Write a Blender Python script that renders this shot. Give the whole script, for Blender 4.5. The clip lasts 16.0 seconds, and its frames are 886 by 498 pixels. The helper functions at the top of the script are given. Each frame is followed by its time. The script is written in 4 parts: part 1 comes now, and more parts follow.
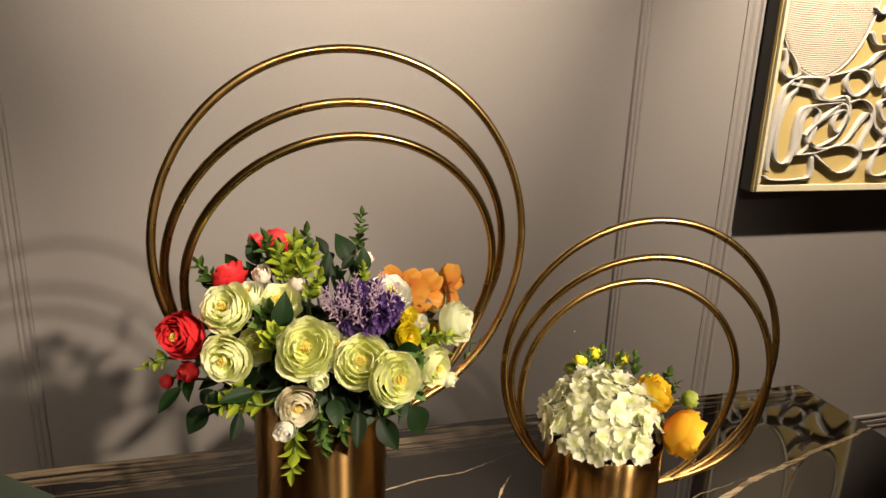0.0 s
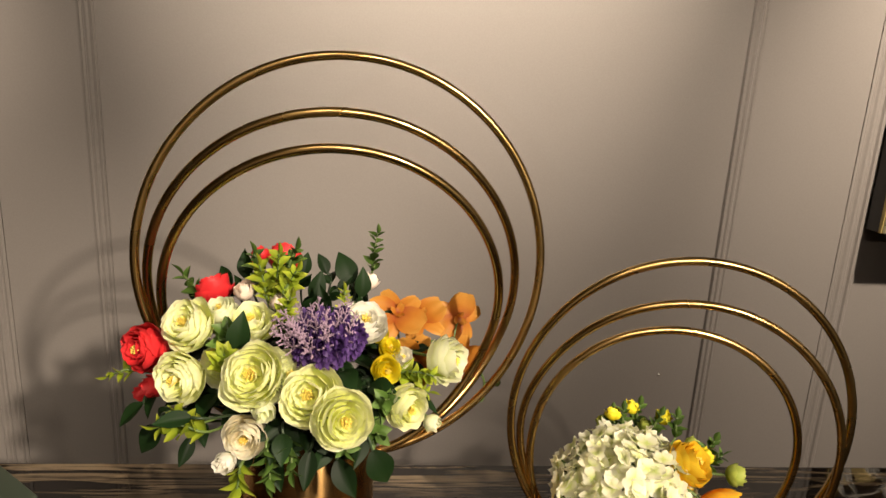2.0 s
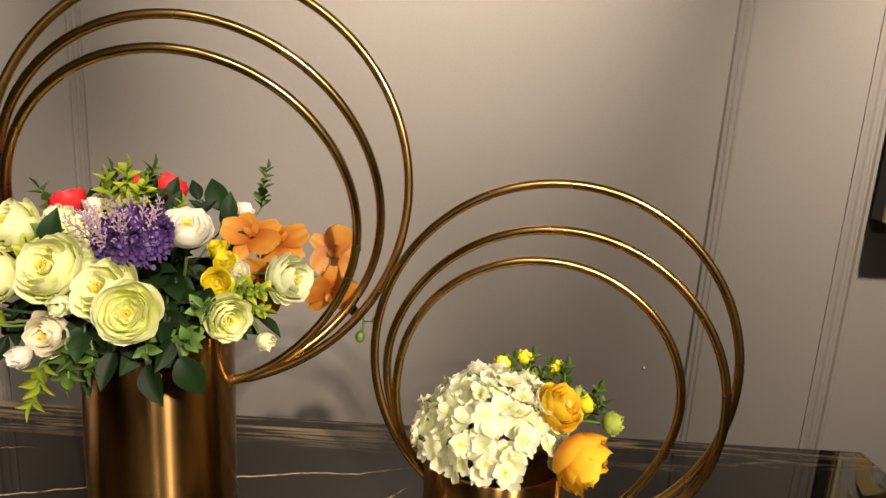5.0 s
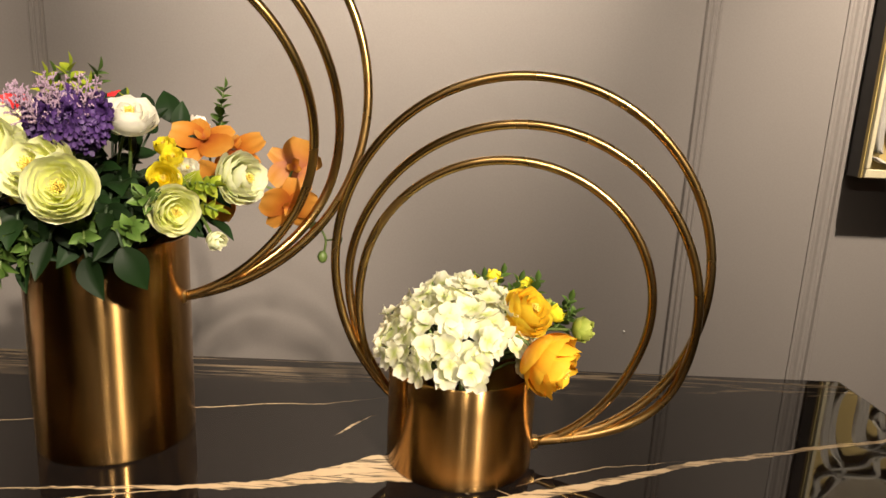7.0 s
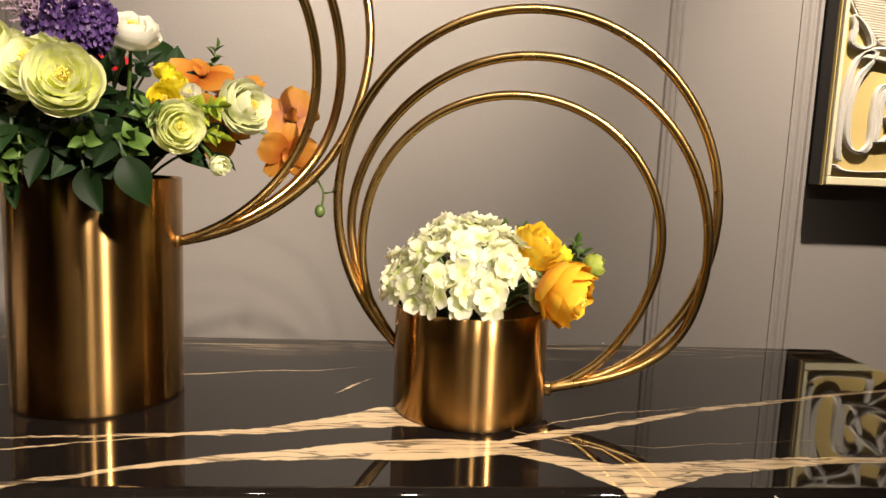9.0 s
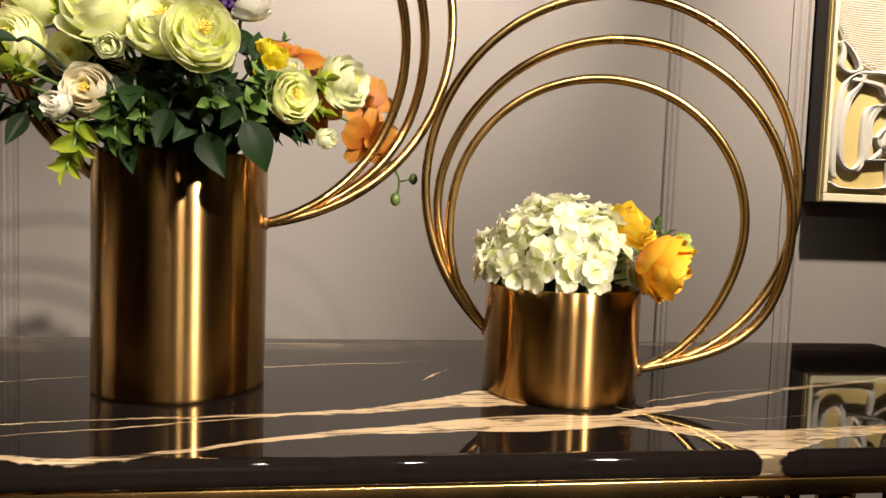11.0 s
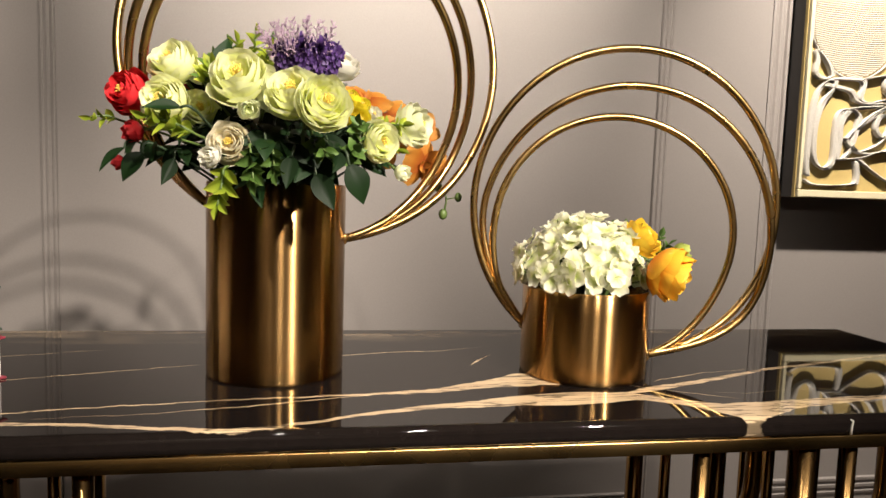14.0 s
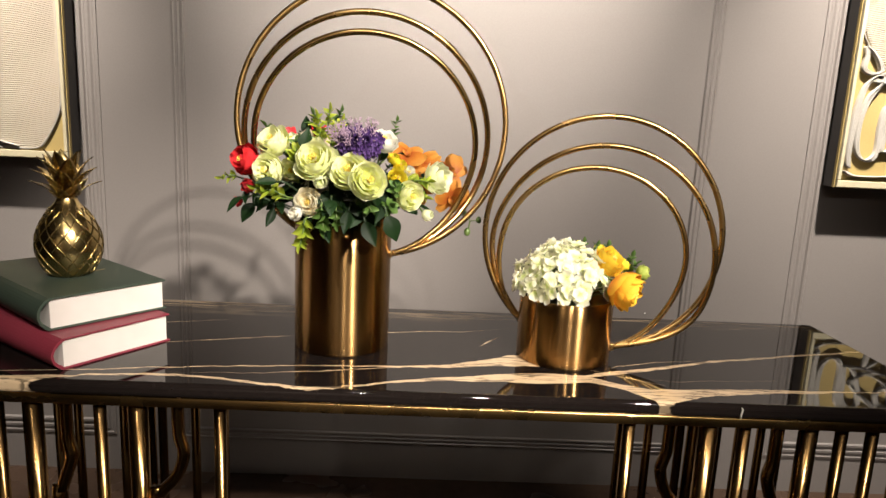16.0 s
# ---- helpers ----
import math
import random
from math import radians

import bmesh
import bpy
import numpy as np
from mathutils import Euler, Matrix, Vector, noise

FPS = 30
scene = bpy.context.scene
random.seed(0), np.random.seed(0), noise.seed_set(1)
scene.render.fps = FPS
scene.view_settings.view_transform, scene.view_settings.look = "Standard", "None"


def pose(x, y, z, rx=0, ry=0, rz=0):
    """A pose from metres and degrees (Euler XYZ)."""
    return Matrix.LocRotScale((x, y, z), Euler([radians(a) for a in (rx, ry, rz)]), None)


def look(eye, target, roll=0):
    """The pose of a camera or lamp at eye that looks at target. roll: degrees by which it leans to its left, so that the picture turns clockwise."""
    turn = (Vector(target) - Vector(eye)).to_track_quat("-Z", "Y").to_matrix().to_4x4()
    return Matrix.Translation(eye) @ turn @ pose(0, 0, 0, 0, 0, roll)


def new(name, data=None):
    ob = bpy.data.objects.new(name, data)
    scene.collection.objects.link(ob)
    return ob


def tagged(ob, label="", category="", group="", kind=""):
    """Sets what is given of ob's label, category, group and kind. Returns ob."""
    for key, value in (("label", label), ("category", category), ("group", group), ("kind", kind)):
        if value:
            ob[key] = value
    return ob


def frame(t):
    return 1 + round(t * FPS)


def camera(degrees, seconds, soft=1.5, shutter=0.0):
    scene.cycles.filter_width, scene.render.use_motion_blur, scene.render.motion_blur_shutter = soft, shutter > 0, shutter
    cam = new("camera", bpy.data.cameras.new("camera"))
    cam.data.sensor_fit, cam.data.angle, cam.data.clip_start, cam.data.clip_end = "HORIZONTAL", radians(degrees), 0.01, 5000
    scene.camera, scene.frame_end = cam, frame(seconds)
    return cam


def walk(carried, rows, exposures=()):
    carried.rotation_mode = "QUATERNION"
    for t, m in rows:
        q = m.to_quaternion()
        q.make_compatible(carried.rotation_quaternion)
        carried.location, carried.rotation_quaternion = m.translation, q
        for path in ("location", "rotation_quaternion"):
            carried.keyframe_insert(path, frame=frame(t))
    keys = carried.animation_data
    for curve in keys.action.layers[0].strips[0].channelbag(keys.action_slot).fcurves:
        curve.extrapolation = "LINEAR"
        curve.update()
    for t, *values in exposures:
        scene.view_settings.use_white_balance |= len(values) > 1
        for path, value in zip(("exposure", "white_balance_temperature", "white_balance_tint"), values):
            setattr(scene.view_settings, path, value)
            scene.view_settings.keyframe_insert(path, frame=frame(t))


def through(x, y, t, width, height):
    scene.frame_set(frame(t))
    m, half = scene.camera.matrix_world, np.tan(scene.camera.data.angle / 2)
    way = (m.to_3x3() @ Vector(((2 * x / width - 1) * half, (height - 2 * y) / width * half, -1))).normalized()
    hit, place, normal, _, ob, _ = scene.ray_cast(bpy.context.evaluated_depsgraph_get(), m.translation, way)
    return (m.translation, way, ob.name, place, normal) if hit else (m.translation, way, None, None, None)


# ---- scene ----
cam = camera(68.0, 16.0)
PATH = [
    (0, (0.04, 0.007, 1.36), (0.561, 1.862, 0.826), 2.0),
    (0.5, (0.08, -0.005, 1.364), (0.537, 1.867, 0.831), 2.1),
    (1, (0.117, 0.006, 1.371), (0.515, 1.892, 0.838), 2.3),
    (1.5, (0.148, 0.034, 1.363), (0.437, 1.945, 0.849), 2.3),
    (2, (0.18, 0.054, 1.355), (0.341, 1.985, 0.862), 3.0),
    (2.5, (0.216, 0.061, 1.344), (0.292, 2.004, 0.877), 3.2),
    (3, (0.251, 0.059, 1.333), (0.292, 2.007, 0.885), 3.2),
    (3.5, (0.292, 0.056, 1.321), (0.305, 2.007, 0.881), 3.1),
    (4, (0.327, 0.056, 1.306), (0.326, 2.006, 0.863), 3.5),
    (6.5, (0.422, 0.055, 1.188), (0.44, 2.004, 0.739), 2.8),
    (7, (0.411, 0.059, 1.164), (0.456, 2.01, 0.728), 2.8),
    (7.5, (0.414, 0.061, 1.137), (0.486, 2.017, 0.724), 2.6),
    (8, (0.414, 0.058, 1.1), (0.526, 2.021, 0.731), 2.6),
    (8.5, (0.395, 0.057, 1.07), (0.537, 2.028, 0.757), 2.5),
    (9, (0.369, 0.056, 1.044), (0.534, 2.034, 0.792), 2.4),
    (11.5, (0.231, 0.073, 0.961), (0.513, 2.05, 0.85), 2.0),
    (12, (0.216, 0.083, 0.944), (0.481, 2.062, 0.835), 1.8),
    (12.5, (0.182, 0.092, 0.946), (0.476, 2.066, 0.832), 1.9),
    (13, (0.153, 0.081, 0.97), (0.455, 2.055, 0.865), 1.8),
    (13.5, (0.149, 0.01, 0.993), (0.439, 1.986, 0.89), 1.6),
    (14, (0.156, -0.055, 1.019), (0.488, 1.909, 0.844), 1.9),
    (14.5, (0.183, -0.111, 1.068), (0.43, 1.852, 0.778), 2.4),
    (15, (0.207, -0.174, 1.118), (0.317, 1.795, 0.788), 2.8),
    (15.5, (0.219, -0.258, 1.142), (0.283, 1.707, 0.779), 2.6),
    (16, (0.226, -0.329, 1.17), (0.277, 1.634, 0.793), 2.7),
]
walk(cam, [(t, look(eye, target, roll)) for t, eye, target, roll in PATH],
     exposures=[(0.0, -0.26, 6620, 10), (4.0, -0.25, 6620, 10), (8.0, -0.03, 6500, 10), (12.5, 0.05, 6180, 10), (16.0, 0.2, 5880, 10)])

# ---- light: ceiling spots of a showroom ----
WALL_Y, TABLE_Z, MID = 1.68, 0.812, 0.30
world = bpy.data.worlds.new("world")
scene.world = world
world.use_nodes = True
world.node_tree.nodes["Background"].inputs[0].default_value = (1.0, 0.93, 0.85, 1)
world.node_tree.nodes["Background"].inputs[1].default_value = 0.05


def spot(name, eye, target, watts, cone, blend=0.6, radius=0.03, colour=(0.98, 0.83, 0.66)):
    data = bpy.data.lights.new(name, "SPOT")
    data.energy, data.spot_size, data.spot_blend = watts, radians(cone), blend
    data.shadow_soft_size, data.color = radius, colour
    ob = new(name, data)
    ob.matrix_world = look(eye, target)
    return ob


spot("spot_key", (1.80, -2.05, 2.68), (0.20, 0.66, 1.00), 1230, 21, 1.0, 0.06)
spot("spot_second", (0.60, -1.75, 2.68), (0.48, 0.75, 0.88), 230, 42, 1.0, 0.05)
spot("spot_steep", (-0.10, -0.9, 2.68), (0.22, 0.66, 0.95), 32, 32, 1.0, 0.03)
spot("spot_wall", (0.30, 0.45, 2.68), (0.28, 1.68, 1.86), 650, 67, 1.0)
spot("spot_picture", (1.38, 0.76, 2.68), (1.72, 1.62, 1.22), 560, 58, 1.0)
spot("spot_picture", (-0.80, 0.76, 2.68), (-1.22, 1.62, 1.30), 450, 54, 1.0)
spot("spot_room", (-0.80, -2.45, 2.68), (-0.80, -3.5, 1.30), 480, 78, 1.0)


# ---- materials ----
def nodes_of(name):
    m = bpy.data.materials.new(name)
    m.use_nodes = True
    nt = m.node_tree
    return m, nt, nt.nodes["Principled BSDF"]


def node(nt, kind, inputs=None, **props):
    n = nt.nodes.new(kind)
    if "operation" in props:
        n.operation = props["operation"]
    for k, v in (inputs or {}).items():
        if hasattr(v, "is_linked"):
            nt.links.new(v, n.inputs[k])
        else:
            n.inputs[k].default_value = v
    return n


def ramp(nt, fac, stops, interpolation="LINEAR"):
    n = nt.nodes.new("ShaderNodeValToRGB")
    n.color_ramp.interpolation = interpolation
    el = n.color_ramp.elements
    while len(el) < len(stops):
        el.new(0.5)
    for e, (p, c) in zip(el, stops):
        e.position = p
        e.color = (c, c, c, 1) if isinstance(c, float) else (*c, 1)
    nt.links.new(fac, n.inputs[0])
    return n.outputs[0]


def mixed(nt, fac, a, b, blend="MIX"):
    n = nt.nodes.new("ShaderNodeMix")
    n.data_type, n.blend_type = "RGBA", blend
    for i, v in ((0, fac), (6, a), (7, b)):
        if hasattr(v, "is_linked"):
            nt.links.new(v, n.inputs[i])
        else:
            n.inputs[i].default_value = v if i == 0 else (*v, 1)
    return n.outputs[2]


def math_node(nt, op, a, b=0.0, clamp=False):
    n = nt.nodes.new("ShaderNodeMath")
    n.operation, n.use_clamp = op, clamp
    for i, v in enumerate((a, b)):
        if hasattr(v, "is_linked"):
            nt.links.new(v, n.inputs[i])
        else:
            n.inputs[i].default_value = v
    return n.outputs[0]


def bumped(nt, bsdf, height, strength=0.2, distance=0.002):
    b = node(nt, "ShaderNodeBump", {"Strength": strength, "Distance": distance, "Height": height})
    nt.links.new(b.outputs[0], bsdf.inputs["Normal"])


def plain(name, dark, light, rough=0.5, metal=0.0, scale=40.0, bump=0.15, dist=0.001, coarse=4.0, spec=0.5, sss=0.0):
    """A two-scale mottled surface between two base colours."""
    m, nt, bsdf = nodes_of(name)
    co = node(nt, "ShaderNodeTexCoord").outputs["Object"]
    fine = node(nt, "ShaderNodeTexNoise", {"Vector": co, "Scale": scale, "Detail": 6.0}).outputs[0]
    big = node(nt, "ShaderNodeTexNoise", {"Vector": co, "Scale": coarse, "Detail": 3.0}).outputs[0]
    f = math_node(nt, "ADD", math_node(nt, "MULTIPLY", fine, 0.5), math_node(nt, "MULTIPLY", big, 0.5))
    col = mixed(nt, ramp(nt, f, [(0.35, 0.0), (0.65, 1.0)]), dark, light)
    nt.links.new(col, bsdf.inputs["Base Color"])
    bsdf.inputs["Metallic"].default_value = metal
    bsdf.inputs["Specular IOR Level"].default_value = spec
    nt.links.new(ramp(nt, big, [(0.3, max(rough - 0.06, 0.02)), (0.7, rough + 0.06)]), bsdf.inputs["Roughness"])
    if sss:
        bsdf.inputs["Subsurface Weight"].default_value = sss
        bsdf.inputs["Subsurface Radius"].default_value = (0.01, 0.008, 0.004)
        bsdf.inputs["Subsurface Scale"].default_value = 0.3
    if bump:
        bumped(nt, bsdf, fine, bump, dist)
    return m


M_WALL = plain("greige_wallcovering", (0.190, 0.172, 0.161), (0.212, 0.193, 0.181), 0.55, scale=260, bump=0.05, dist=0.0004, coarse=1.5, spec=0.3)
M_TRIM = plain("painted_trim", (0.195, 0.177, 0.165), (0.222, 0.202, 0.19), 0.4, scale=120, bump=0.04, coarse=3)
M_ROOM = plain("dim_room_paint", (0.15, 0.13, 0.11), (0.19, 0.165, 0.14), 0.7, scale=60, bump=0.03)
M_CEIL = plain("ceiling_paint", (0.22, 0.20, 0.17), (0.26, 0.23, 0.20), 0.8, scale=80, bump=0.03)
M_FLOOR = plain("dark_floor", (0.050, 0.030, 0.019), (0.070, 0.043, 0.028), 0.25, scale=30, bump=0.05)
M_BLACK = plain("black_frame", (0.008, 0.007, 0.007), (0.014, 0.012, 0.012), 0.45, scale=90, bump=0.05)
M_TUBE = plain("polished_brass", (0.42, 0.265, 0.095), (0.50, 0.325, 0.125), 0.26, 1.0, scale=50, bump=0.02, coarse=9)
# leg brass: shade under the tabletop is put into its darker base colour
M_LEG = plain("shaded_brass_tube", (0.21, 0.125, 0.045), (0.27, 0.165, 0.062), 0.20, 1.0, scale=50, bump=0.02, coarse=9)


def brushed(name, dark, light, rough, aniso):
    """Spun brass: fine rings round the axis, streaks of light along it."""
    m, nt, bsdf = nodes_of(name)
    co = node(nt, "ShaderNodeTexCoord").outputs["Object"]
    st = node(nt, "ShaderNodeMapping", {"Vector": co, "Scale": (3.0, 3.0, 1400.0)}).outputs[0]
    rings = node(nt, "ShaderNodeTexNoise", {"Vector": st, "Scale": 1.0, "Detail": 4.0}).outputs[0]
    big = node(nt, "ShaderNodeTexNoise", {"Vector": co, "Scale": 14.0, "Detail": 4.0}).outputs[0]
    nt.links.new(mixed(nt, ramp(nt, big, [(0.35, 0.0), (0.65, 1.0)]), dark, light), bsdf.inputs["Base Color"])
    nt.links.new(ramp(nt, rings, [(0.3, rough - 0.015), (0.7, rough + 0.015)]), bsdf.inputs["Roughness"])
    bsdf.inputs["Metallic"].default_value = 1.0
    bsdf.inputs["Anisotropic"].default_value = aniso
    tan = nt.nodes.new("ShaderNodeTangent")
    tan.direction_type, tan.axis = "RADIAL", "Z"
    bsdf.inputs["Anisotropic Rotation"].default_value = 0.25
    nt.links.new(tan.outputs[0], bsdf.inputs["Tangent"])
    bumped(nt, bsdf, rings, 0.012, 0.0002)
    return m


M_VASE = brushed("brushed_brass", (0.33, 0.195, 0.070), (0.41, 0.245, 0.092), 0.25, 1.0)

VEINS = {
    "front": [(-0.60, 0.506, 9), (-0.335, 0.501, 12), (-0.245, 0.517, 4), (-0.23, 0.527, 3.5), (-0.112, 0.534, 4.5), (-0.03, 0.524, 4.5), (0.043, 0.508, 4.5), (0.11, 0.508, 4.5), (0.151, 0.522, 4), (0.20, 0.540, 5),
              (0.268, 0.556, 7), (0.336, 0.566, 15), (0.40, 0.571, 20), (0.47, 0.575, 14), (0.515, 0.548, 10), (0.556, 0.519, 25), (0.62, 0.536, 15), (0.70, 0.548, 8), (0.85, 0.56, 3), (1.05, 0.57, 2)],
    "second": [(-0.60, 0.490, 1.2), (-0.238, 0.542, 1.8), (-0.124, 0.561, 2.4), (0.0, 0.579, 2.0), (0.064, 0.587, 2), (0.215, 0.598, 4), (0.27, 0.604, 7), (0.33, 0.627, 16),
               (0.365, 0.640, 26), (0.40, 0.640, 24), (0.43, 0.63, 12), (0.46, 0.60, 0)],
    "third": [(-0.22, 0.535, 0), (0.0, 0.552, 1.0), (0.075, 0.565, 1.6), (0.132, 0.579, 1.8), (0.193, 0.594, 1.0), (0.25, 0.60, 0)],
    "hair": [(-0.30, 0.636, 0.4), (-0.157, 0.67, 1.4), (-0.084, 0.69, 1.7), (0.009, 0.715, 1.0), (0.157, 0.752, 1.8), (0.228, 0.766, 1.8), (0.30, 0.774, 1.2), (0.371, 0.80, 0.5), (0.42, 0.81, 0)],
    "right": [(0.44, 0.575, 0), (0.493, 0.594, 7), (0.543, 0.611, 7), (0.623, 0.64, 5.4), (0.692, 0.667, 4.6), (0.824, 0.704, 4), (1.0, 0.75, 3)],
    "short": [(-0.30, 0.745, 0), (-0.213, 0.765, 1.4), (-0.14, 0.784, 1.0), (-0.09, 0.79, 0)],
    "fleck": [(0.318, 0.70, 0), (0.335, 0.722, 4), (0.354, 0.747, 1.2), (0.362, 0.75, 0)],
    "splinter": [(0.50, 0.612, 0), (0.53, 0.630, 1.6), (0.60, 0.655, 1.2), (0.66, 0.668, 0.8), (0.70, 0.674, 0)],
    "thread": [(0.52, 0.588, 0), (0.60, 0.578, 0.7), (0.75, 0.592, 0.6), (0.84, 0.60, 0)],
    "cross": [(0.45, 0.63, 0), (0.50, 0.60, 1.2), (0.55, 0.575, 1.4), (0.60, 0.55, 0)],
}


def marble():
    """Near-black polished stone with tan veins."""
    m, nt, bsdf = nodes_of("black_marble")
    co = node(nt, "ShaderNodeTexCoord").outputs["Object"]
    sep = node(nt, "ShaderNodeSeparateXYZ", {0: co})
    x, y = sep.outputs[0], sep.outputs[1]
    n1 = node(nt, "ShaderNodeTexNoise", {"Vector": co, "Scale": 22.0, "Detail": 3.0}).outputs[0]
    n2 = node(nt, "ShaderNodeTexNoise", {"Vector": co, "Scale": 120.0, "Detail": 4.0}).outputs[0]
    wob = math_node(nt, "ADD", math_node(nt, "MULTIPLY", math_node(nt, "SUBTRACT", n1, 0.5), 0.014),
                    math_node(nt, "MULTIPLY", math_node(nt, "SUBTRACT", n2, 0.5), 0.0045))
    yw = math_node(nt, "ADD", y, wob)
    u = math_node(nt, "DIVIDE", math_node(nt, "ADD", x, 0.7), 1.8)
    total = None
    for pts in VEINS.values():
        line = ramp(nt, u, [((a + 0.7) / 1.8, float(b)) for a, b, w in pts])
        wide = ramp(nt, u, [((a + 0.7) / 1.8, w * 0.001) for a, b, w in pts])
        gap = math_node(nt, "SUBTRACT", wide, math_node(nt, "ABSOLUTE", math_node(nt, "SUBTRACT", yw, line)))
        mask = math_node(nt, "MULTIPLY", gap, 700.0, True)
        total = mask if total is None else math_node(nt, "MAXIMUM", total, mask)
    # torn streaks inside the broad veins
    st = node(nt, "ShaderNodeMapping", {"Vector": co, "Scale": (16.0, 150.0, 1.0), "Rotation": (0, 0, 0.12)}).outputs[0]
    streak = node(nt, "ShaderNodeTexNoise", {"Vector": st, "Scale": 1.0, "Detail": 5.0, "Distortion": 0.8}).outputs[0]
    total = math_node(nt, "MULTIPLY", total, ramp(nt, streak, [(0.30, 0.12), (0.42, 1.0)]))
    crk = node(nt, "ShaderNodeMapping", {"Vector": co, "Scale": (9.0, 95.0, 1.0), "Rotation": (0, 0, -0.16)}).outputs[0]
    crack = node(nt, "ShaderNodeTexNoise", {"Vector": crk, "Scale": 1.0, "Detail": 4.0, "Distortion": 0.5}).outputs[0]
    total = math_node(nt, "MULTIPLY", total, ramp(nt, crack, [(0.440, 1.0), (0.462, 0.25), (0.480, 0.25), (0.500, 1.0)]))
    # banding towards the back edge
    st2 = node(nt, "ShaderNodeMapping", {"Vector": co, "Scale": (4.0, 62.0, 1.0), "Rotation": (0, 0, 0.03)}).outputs[0]
    band = node(nt, "ShaderNodeTexNoise", {"Vector": st2, "Scale": 1.0, "Detail": 5.0, "Distortion": 1.3}).outputs[0]
    back = math_node(nt, "MULTIPLY", ramp(nt, band, [(0.50, 0.0), (0.56, 0.16), (0.64, 0.34)]), ramp(nt, y, [(0.815, 0.0), (0.860, 1.0)]))
    total = math_node(nt, "MAXIMUM", total, back)
    tan = mixed(nt, n1, (0.46, 0.32, 0.19), (0.66, 0.52, 0.33))
    base = mixed(nt, n2, (0.005, 0.004, 0.0035), (0.012, 0.009, 0.008))
    nt.links.new(mixed(nt, total, base, tan), bsdf.inputs["Base Color"])
    bsdf.inputs["Roughness"].default_value = 0.028
    bsdf.inputs["IOR"].default_value = 1.35
    bumped(nt, bsdf, n1, 0.006, 0.0003)
    return m


M_MARBLE = marble()


def petal_mat(name, heart, body, rim, rough=0.5, through=0.25, vary=0.08, spec=0.3):
    """Silk petals and leaves: colour runs from the base to the rim, with fine ribs."""
    m, nt, bsdf = nodes_of(name)
    uv = node(nt, "ShaderNodeUVMap").outputs[0]
    sep = node(nt, "ShaderNodeSeparateXYZ", {0: uv})
    ribs = node(nt, "ShaderNodeMapping", {"Vector": uv, "Scale": (26.0, 1.6, 1.0)}).outputs[0]
    rib = node(nt, "ShaderNodeTexNoise", {"Vector": ribs, "Scale": 1.0, "Detail": 3.0}).outputs[0]
    co = node(nt, "ShaderNodeTexCoord").outputs["Object"]
    spot_n = node(nt, "ShaderNodeTexNoise", {"Vector": co, "Scale": 90.0, "Detail": 2.0}).outputs[0]
    v = math_node(nt, "ADD", sep.outputs[1], math_node(nt, "MULTIPLY", math_node(nt, "SUBTRACT", spot_n, 0.5), 0.35))
    col = ramp(nt, v, [(0.05, heart), (0.5, body), (0.95, rim)])
    col = mixed(nt, math_node(nt, "MULTIPLY", rib, 0.14), col, tuple(c * 0.7 for c in body))
    rnd = node(nt, "ShaderNodeObjectInfo").outputs["Random"]
    hsv = node(nt, "ShaderNodeHueSaturation", {"Color": col})
    nt.links.new(math_node(nt, "ADD", 1.0 - vary, math_node(nt, "MULTIPLY", rnd, 2 * vary)), hsv.inputs["Value"])
    col = hsv.outputs[0]
    nt.links.new(col, bsdf.inputs["Base Color"])
    bsdf.inputs["Roughness"].default_value = rough
    bsdf.inputs["Specular IOR Level"].default_value = spec
    bumped(nt, bsdf, rib, 0.12, 0.0005)
    if through:
        tr = node(nt, "ShaderNodeBsdfTranslucent", {"Color": col})
        mx = node(nt, "ShaderNodeMixShader", {0: through, 1: bsdf.outputs[0], 2: tr.outputs[0]})
        nt.links.new(mx.outputs[0], nt.nodes["Material Output"].inputs[0])
    return m


P_LIME = petal_mat("lime_petal", (0.84, 0.87, 0.20), (0.91, 0.94, 0.38), (0.95, 0.96, 0.68), through=0.40)
P_PALE = petal_mat("pale_green_petal", (0.66, 0.74, 0.30), (0.82, 0.85, 0.52), (0.92, 0.93, 0.74), through=0.5)
P_CREAM = petal_mat("cream_petal", (0.78, 0.58, 0.24), (0.87, 0.80, 0.56), (0.90, 0.86, 0.72), through=0.4)
P_WHITE = petal_mat("white_petal", (0.78, 0.74, 0.48), (0.86, 0.84, 0.72), (0.90, 0.88, 0.80), through=0.4)
P_PINK = petal_mat("blush_petal", (0.75, 0.55, 0.38), (0.84, 0.70, 0.58), (0.86, 0.76, 0.66))
P_RED = petal_mat("red_petal", (0.35, 0.008, 0.012), (0.60, 0.018, 0.025), (0.70, 0.035, 0.04))
P_YELLOW = petal_mat("yellow_petal", (0.85, 0.62, 0.01), (0.90, 0.76, 0.02), (0.92, 0.83, 0.06))
P_AMBER = petal_mat("amber_petal", (0.80, 0.14, 0.008), (0.86, 0.34, 0.015), (0.90, 0.56, 0.04))
P_GOLD = petal_mat("golden_petal", (0.86, 0.36, 0.01), (0.90, 0.55, 0.018), (0.92, 0.68, 0.05))
P_ORCHID = petal_mat("orange_orchid_petal", (0.30, 0.06, 0.008), (0.46, 0.17, 0.02), (0.55, 0.27, 0.05), through=0.35)
P_HYDR = petal_mat("hydrangea_petal", (0.64, 0.72, 0.26), (0.86, 0.86, 0.62), (0.90, 0.89, 0.75), through=0.5, vary=0.05)
